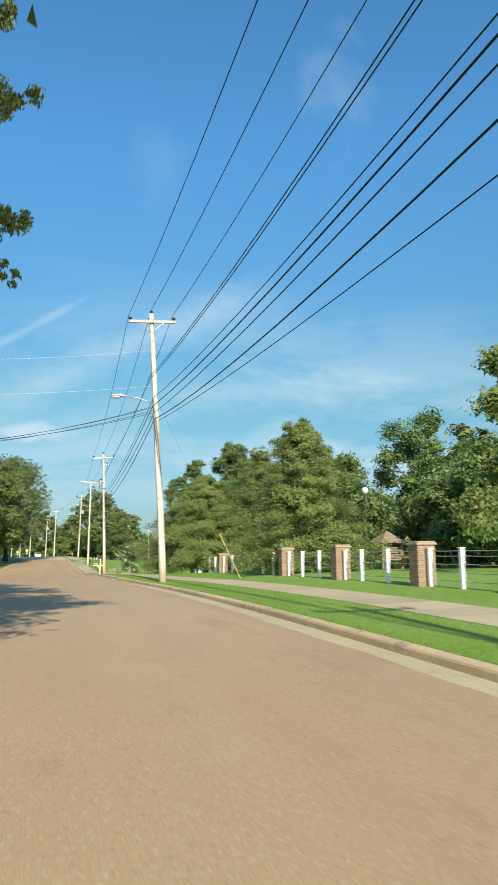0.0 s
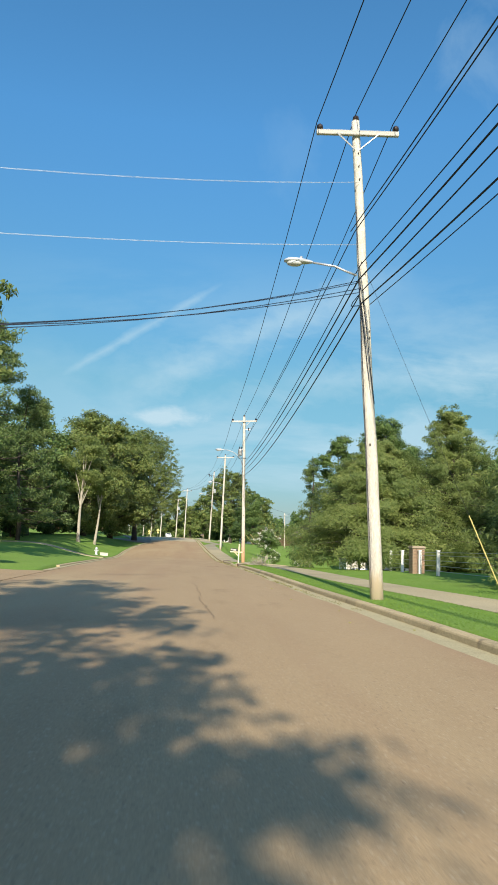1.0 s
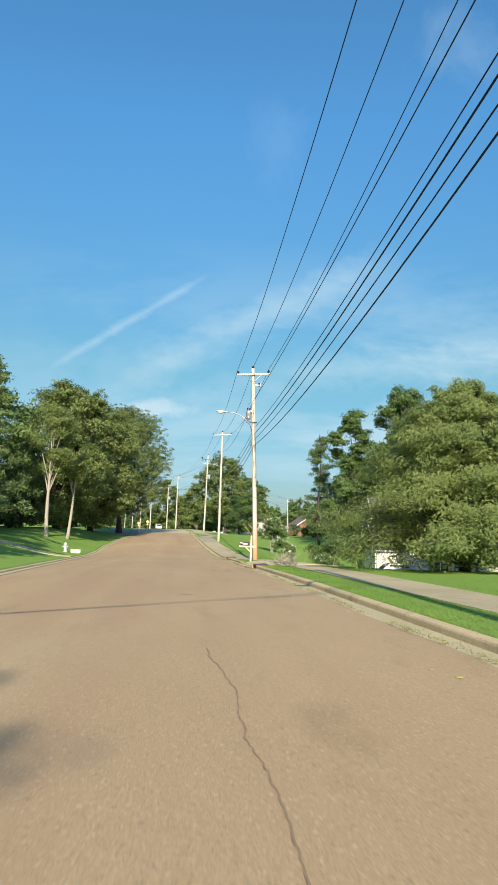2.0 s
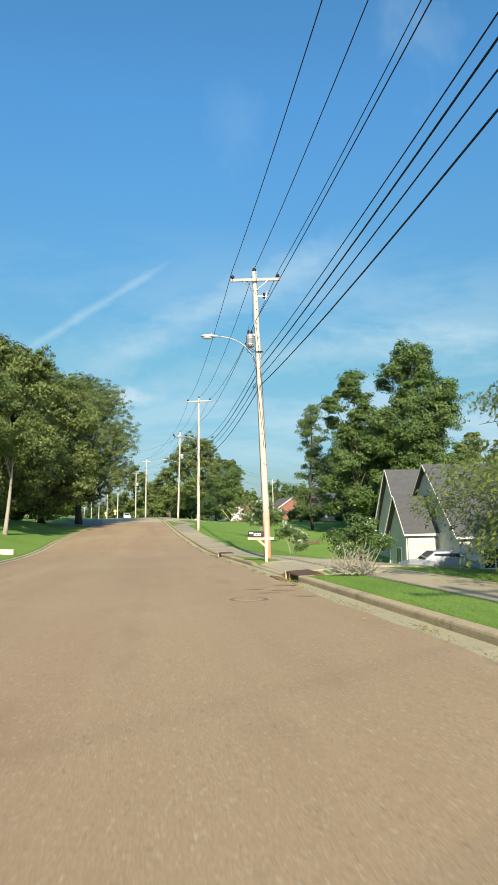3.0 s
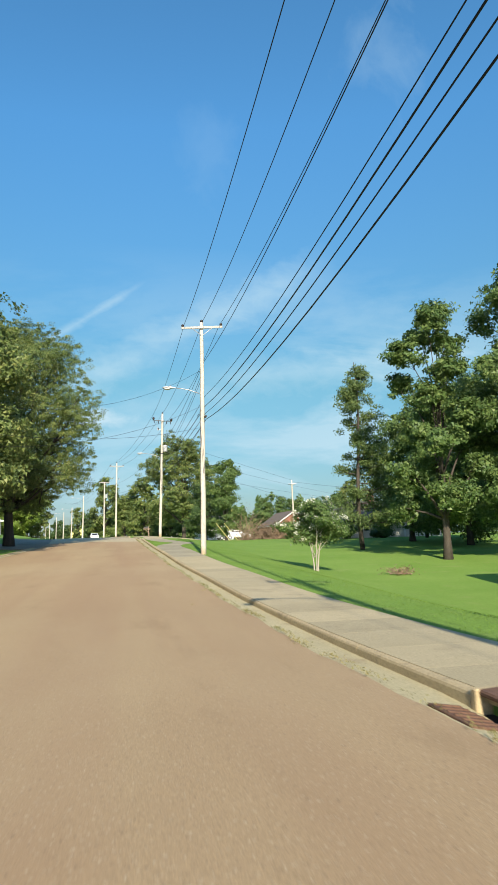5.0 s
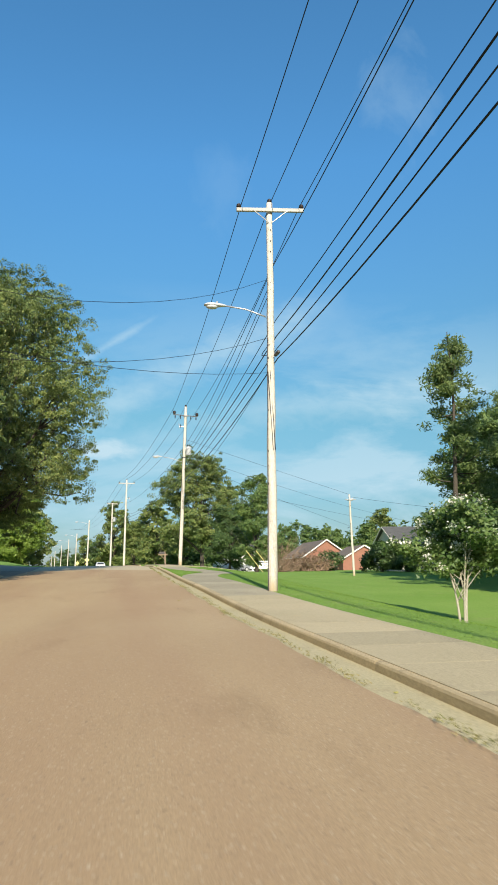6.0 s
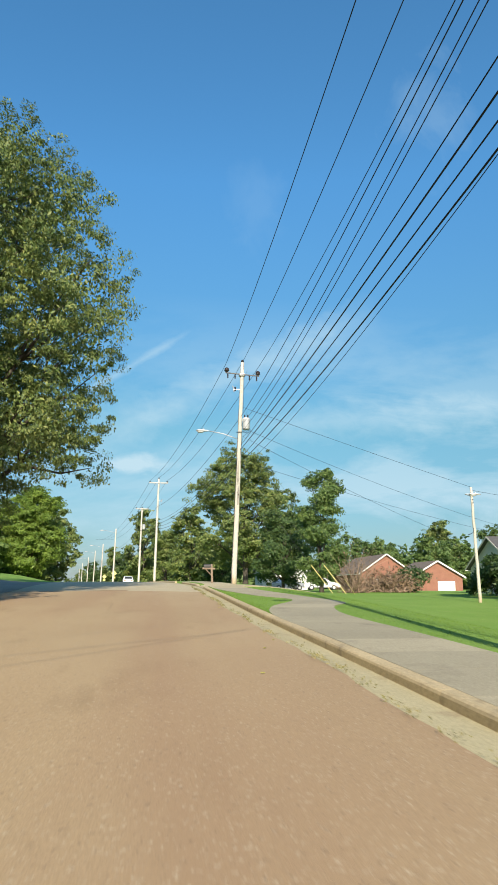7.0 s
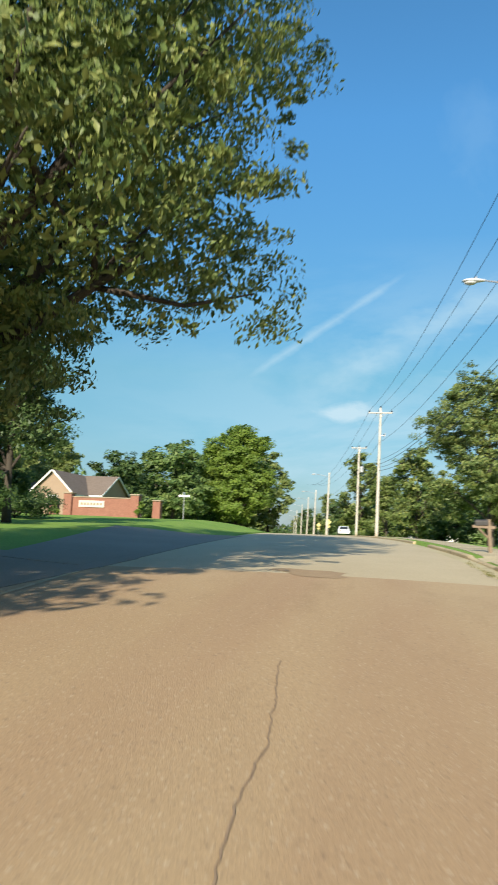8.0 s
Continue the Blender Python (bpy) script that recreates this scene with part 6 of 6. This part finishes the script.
# ---- cars ----
def car(at, turn, paint, label):
    c = thing("car", pose(*at, 0, 0, turn), label, "car", "parked cars")
    side = [(-2.2, 0.35), (-2.25, 0.6), (-2.15, 0.85), (-1.7, 0.93), (-1.15, 1.36), (-0.6, 1.46), (0.35, 1.45), (0.95, 1.0), (1.9, 0.85), (2.2, 0.7), (2.22, 0.35)]
    verts, n = [], len(side)
    for y, inset in ((-0.86, 0.0), (-0.8, 1.0), (0.8, 1.0), (0.86, 0.0)):
        for x, z in side:
            yy = y * (0.82 if z > 1.1 else 1.0)
            verts.append((x, yy, z + (0.03 if inset and z > 0.5 else 0)))
    faces = [tuple(range(n - 1, -1, -1)), tuple(range(3 * n, 4 * n))]
    for r in range(3):
        for i in range(n):
            faces.append((r * n + i, r * n + (i + 1) % n, (r + 1) * n + (i + 1) % n, (r + 1) * n + i))
    body = part("body", (verts, faces), paint, c)
    part("windscreen", ([(0.40, -0.62, 1.47), (0.94, -0.68, 1.05), (0.94, 0.68, 1.05), (0.40, 0.62, 1.47), (0.42, -0.62, 1.49), (0.97, -0.68, 1.07), (0.97, 0.68, 1.07), (0.42, 0.62, 1.49)], [(0, 1, 2, 3), (7, 6, 5, 4), (0, 4, 5, 1), (1, 5, 6, 2), (2, 6, 7, 3), (3, 7, 4, 0)]), M_GLASS, c)
    part("rear_window", ([(-1.62, -0.66, 1.01), (-1.18, -0.6, 1.38), (-1.18, 0.6, 1.38), (-1.62, 0.66, 1.01), (-1.65, -0.66, 1.03), (-1.21, -0.6, 1.4), (-1.21, 0.6, 1.4), (-1.65, 0.66, 1.03)], [(0, 1, 2, 3), (7, 6, 5, 4), (0, 4, 5, 1), (1, 5, 6, 2), (2, 6, 7, 3), (3, 7, 4, 0)]), M_GLASS, c)
    for s in (-1, 1):
        part("side_window", box((1.5, 0.03, 0.32), (-0.35, s * 0.765, 1.2), (s * -8, 0, 0), bevel=0.01), M_GLASS, c)
        part("tail_lamp", box((0.05, 0.3, 0.14), (-2.22, s * 0.6, 0.75), bevel=0.01), M_REDBRICK, c)
        part("headlamp", box((0.06, 0.32, 0.12), (2.14, s * 0.6, 0.72), bevel=0.01), M_LENS, c)
        for x in (-1.35, 1.4):
            w = part("wheel", moved(turned([(0.2, -0.1), (0.31, -0.1), (0.32, 0.0), (0.31, 0.1), (0.2, 0.1)], 18), pose(x, s * 0.78, 0.32, 90, 0, 0)), M_TYRE, c)
            part("rim", moved(turned([(0.05, -0.11), (0.19, -0.1), (0.19, 0.1), (0.05, 0.11)], 12), pose(x, s * 0.78, 0.32, 90, 0, 0)), M_GALV, w)
    return c


car((17.1, 82.2, land_z(17.1, 82.2) - 0.05), 174, M_CARPAINT, "silver saloon car parked on the driveway of the grey house")
car((16.3, 191, land_z(16.3, 191)), 10, M_CARPAINT, "silver car parked before the houses")
car((20.5, 190, land_z(20.5, 190)), -5, M_CARWHITE, "white car parked beyond the cedar")
car((-4.9, 232, land_z(kerb_x(232) + 2.5, 232)), 95, M_CARWHITE, "white car beside the street far along")

# ---- fallen brush ----
rng = np.random.default_rng(5)


def brush(label, at, radius, height, twigs, leaves, seed, leaf=None):
    r = np.random.default_rng(seed)
    heap = thing("brush_pile", pose(*at), label, "brush pile", "brush piles")
    shapes = []
    for i in range(twigs):
        a, e = r.uniform(0, math.tau), r.uniform(0.1, 1.1)
        start = Vector((r.normal() * radius * 0.3, r.normal() * radius * 0.3, 0.05))
        d = Vector((math.cos(a) * math.cos(e), math.sin(a) * math.cos(e), math.sin(e)))
        ln = r.uniform(0.5, 1.0) * (radius if e < 0.5 else height)
        mid = start + d * ln * 0.5 + Vector(r.normal(size=3)) * 0.12 * ln
        end = start + d * ln
        end.z, mid.z = max(0.05, end.z), max(0.05, mid.z)
        w = r.uniform(0.012, 0.035) * radius / 1.3
        shapes.append(tube([start, mid, end], [w, w * 0.7, w * 0.25], 5))
    part("branch_tangle", joined(*shapes), M_TWIG if leaf else M_PALEBARK, heap)
    q = r.normal(size=(leaves, 3)) * np.array([radius * 0.45, radius * 0.45, height * 0.25]) + np.array([0, 0, height * 0.35])
    q[:, 2] = np.abs(q[:, 2])
    part("withered_foliage", leaf_shape(q, 0.16 * radius / 1.5 * r.uniform(0.5, 1.3, leaves), r, 0.4, leaf or M_STRAW, "withered_leaves", 0.45), leaf or M_STRAW, heap)


brush("heap of cut grey branches on the verge beside the driveway", (4.85, 58.7, land_z(4.85, 58.7)), 0.7, 0.8, 130, 140, 1)
brush("large heap of brown storm-broken branches at the edge of the lawn", (20.9, 166, land_z(20.9, 166)), 2.8, 2.4, 240, 1700, 2, M_DEAD)
brush("broken brown branches beside the cedar", (17.0, 163, land_z(17.0, 163)), 1.5, 4.6, 110, 700, 3, M_DEAD)
brush("low heap of brown branches on the lawn", (16.6, 110.5, land_z(16.6, 110.5)), 1.1, 0.6, 50, 260, 4, M_DEAD)
for n_, (x_, y_, h_, r_) in enumerate(((23.6, 167.5, 2.3, 1.9),)):
    tree("juniper_shrub", "low spreading brownish green juniper behind the brush", grow(x_, y_), h_, r_, 0.1, 170 + n_, 120, 36, 0.26, M_DEEP, trunk=0.06, spread=0.7, lobes=11, category="shrub", group="shrubs", stems=3, even=True)
for x_, y_ in ((14.6, 160.5), (15.6, 160.2)):
    pl = thing("stay_guard", pose(x_, y_, land_z(x_, y_) - 0.1, 0, -38, 0), "yellow guard of a stay wire leaning over the lawn", "stay guard", "stay guards")
    part("guard", tube([(0, 0, 0), (0, 0, 3.0)], 0.03, 8), M_YELLOW, pl)
    part("wire", tube([(0, 0, 3.3), (0, 0, 7.0)], 0.01, 5), M_WIRE, pl)

# ---- play set and lamp behind the fence ----
play = thing("play_set", pose(20.3, 41.0, land_z(20.3, 41) - 0.35), "brown wooden play set with a red tin roof and swing beam", "play set")
for x_ in (-0.65, 0.65):
    for y_ in (-0.65, 0.65):
        part("post", box((0.12, 0.12, 2.1), (x_, y_, 1.0), bevel=0.01), M_WOODBOX, play)
part("deck", box((1.5, 1.5, 0.1), (0, 0, 0.95), bevel=0.01), M_WOODBOX, play)
part("roof", ([(-0.85, -0.85, 2.02), (0.85, -0.85, 2.02), (0.85, 0.85, 2.02), (-0.85, 0.85, 2.02), (0, 0, 2.75), (-0.85, -0.85, 1.95), (0.85, -0.85, 1.95), (0.85, 0.85, 1.95), (-0.85, 0.85, 1.95)], [(0, 1, 4), (1, 2, 4), (2, 3, 4), (3, 0, 4), (8, 7, 6, 5), (0, 5, 6, 1), (1, 6, 7, 2), (2, 7, 8, 3), (3, 8, 5, 0)]), M_WOODBOX, play)
part("beam", tube([(0.65, 0, 1.9), (4.2, 0, 1.9)], 0.07, 8), M_WOODBOX, play)
part("swing_leg", tube([(4.2, 0, 1.9), (4.5, -0.9, 0)], 0.06, 8), M_WOODBOX, play)
part("swing_leg", tube([(4.2, 0, 1.9), (4.5, 0.9, 0)], 0.06, 8), M_WOODBOX, play)
part("slide", box((0.5, 2.1, 0.06), (0, -1.6, 0.6), (-28, 0, 0), bevel=0.02), M_REDBRICK, play)
for k in range(5):
    part("rail", box((1.5, 0.05, 0.09), (0, -0.7, 1.1 + 0.14 * k)), M_WOODBOX, play)
globe = thing("garden_lamp", pose(16.8, 36.5, land_z(16.8, 36.5)), "black garden lamp post with a white globe", "lamp post")
part("post", tube([(0, 0, -0.1), (0, 0, 4.15)], 0.05, 8), M_BLACK, globe)
part("globe", moved(turned([(0.05, 0), (0.16, 0.06), (0.2, 0.2), (0.16, 0.34), (0.05, 0.4)], 14), Matrix.Translation((0, 0, 4.15))), M_LENS, globe, smooth=True)
hyd = thing("hydrant", pose(-8.0, 81, land_z(-8.0, 81)), "pale grey fire hydrant on the far verge", "fire hydrant")
part("barrel", turned([(0.16, -0.05), (0.16, 0.04), (0.11, 0.06), (0.11, 0.5), (0.13, 0.52), (0.13, 0.56), (0.09, 0.66), (0.03, 0.72)], 14), M_LAMP, hyd, smooth=True)
part("nozzle", tube([(-0.2, 0, 0.4), (0.2, 0, 0.4)], 0.05, 10), M_LAMP, hyd)

crate = thing("utility_box", pose(-7.4, 82, land_z(-7.4, 82), 0, 0, 12), "low white utility box on the far lawn", "utility box")
part("body", box((0.72, 0.34, 0.26), (0, 0, 0.12), bevel=0.02), M_SIDING, crate)
part("lid", box((0.76, 0.38, 0.04), (0, 0, 0.27), (0, 3, 0), bevel=0.01), M_SIDING, crate)

# ---- weeds in the gutter joint, litter, grass blades ----
rng = np.random.default_rng(11)
pts = []
for _ in range(430):
    y_ = rng.uniform(28, 140)
    x_ = lane_edges(y_)[-1] + rng.normal() * 0.022
    n = int(rng.integers(8, 30))
    p = np.stack([x_ + rng.normal(size=n) * 0.04, y_ + rng.normal(size=n) * 0.16, np.full(n, road_z(y_) + 0.02) + np.abs(rng.normal(size=n)) * 0.02], 1)
    pts.append(p)
pts = np.concatenate(pts)
tagged(part("weeds", leaf_shape(pts, 0.038 * rng.uniform(0.5, 1.3, len(pts)), rng, -0.2, M_STRAWLEAF, "weeds", 0.3), M_STRAWLEAF), "weeds and dry grass in the gutter joint", "weeds", kind="stuff")
pts = np.stack([kerb_x(59.2) - 0.22 + rng.normal(size=260) * 0.12, 59.1 + rng.normal(size=260) * 0.32, np.full(260, road_z(59.2) - 0.05) + np.abs(rng.normal(size=260)) * 0.015], 1)
tagged(part("dry_litter", leaf_shape(pts, 0.12 * rng.uniform(0.4, 1.3, len(pts)), rng, 0.0, M_STRAW, "dry_litter", 0.14, np.tile([0, 0, 2.0], (260, 1))), M_STRAW), "dry straw and twigs washed up before the drain", "litter", kind="stuff")
for k in range(36):
    y_ = rng.uniform(20, 135)
    x_ = kerb_x(y_) - abs(rng.normal()) * 0.7 - 0.05
    s = rng.uniform(0.012, 0.028)
    ob = part("litter", box((s, s * 2.0, 0.012), (x_, y_, crown_z(x_, y_) + 0.012), (0, 0, rng.uniform(0, 180))), M_STRAW if k % 9 else M_CAP)
    tagged(ob, "scrap of dry leaf litter in the gutter", "litter", "litter in the gutter")


def lawn(name, y0, y1, near, far, per, seed, tall=0.042):
    """Blades of grass over a stretch of verge between two offsets from the kerb, but not on the pavement."""
    r = np.random.default_rng(seed)
    n = int((y1 - y0) * (far - near) * per)
    ys = r.uniform(y0, y1, n)
    off = near + (far - near) * r.uniform(size=n) ** 1.3
    xs = np.array([kerb_x(v) for v in ys]) + off
    mid = np.array([walk_mid(v) for v in ys])
    ok = np.abs(xs - mid) > 0.84
    ok &= r.uniform(size=n) < np.clip((far - off) / (far - near) * 1.6, 0, 1)
    ok &= ~((ys > 60.6) & (ys < 66.3 + 0.25 * off) & (off < 16) & (ys > 60.3 + 0.36 * (off - 0.2)) )
    ok &= ~((ys > 138.3) & (ys < 142.7))
    ok &= ~((ys > 58.8) & (ys < 61.0) & (off < 0.72))
    ok &= ~((ys > 76.1) & (ys < 77.9) & (off < 0.72))
    xs, ys = xs[ok], ys[ok]
    zs = np.array([land_z(a, b) for a, b in zip(xs, ys)])
    p = np.stack([xs, ys, zs + tall * 0.42], 1)
    ob = part(name, leaf_shape(p, tall * r.uniform(0.6, 1.5, len(p)), r, -1.6, M_BLADE, name, 0.16), M_BLADE)
    tagged(ob, "short mown green grass blades", "grass", kind="stuff")


lawn("grass", 2, 66, 0.16, 7.0, 230, 1)
lawn("grass", 64, 140, 0.16, 9.0, 130, 2)
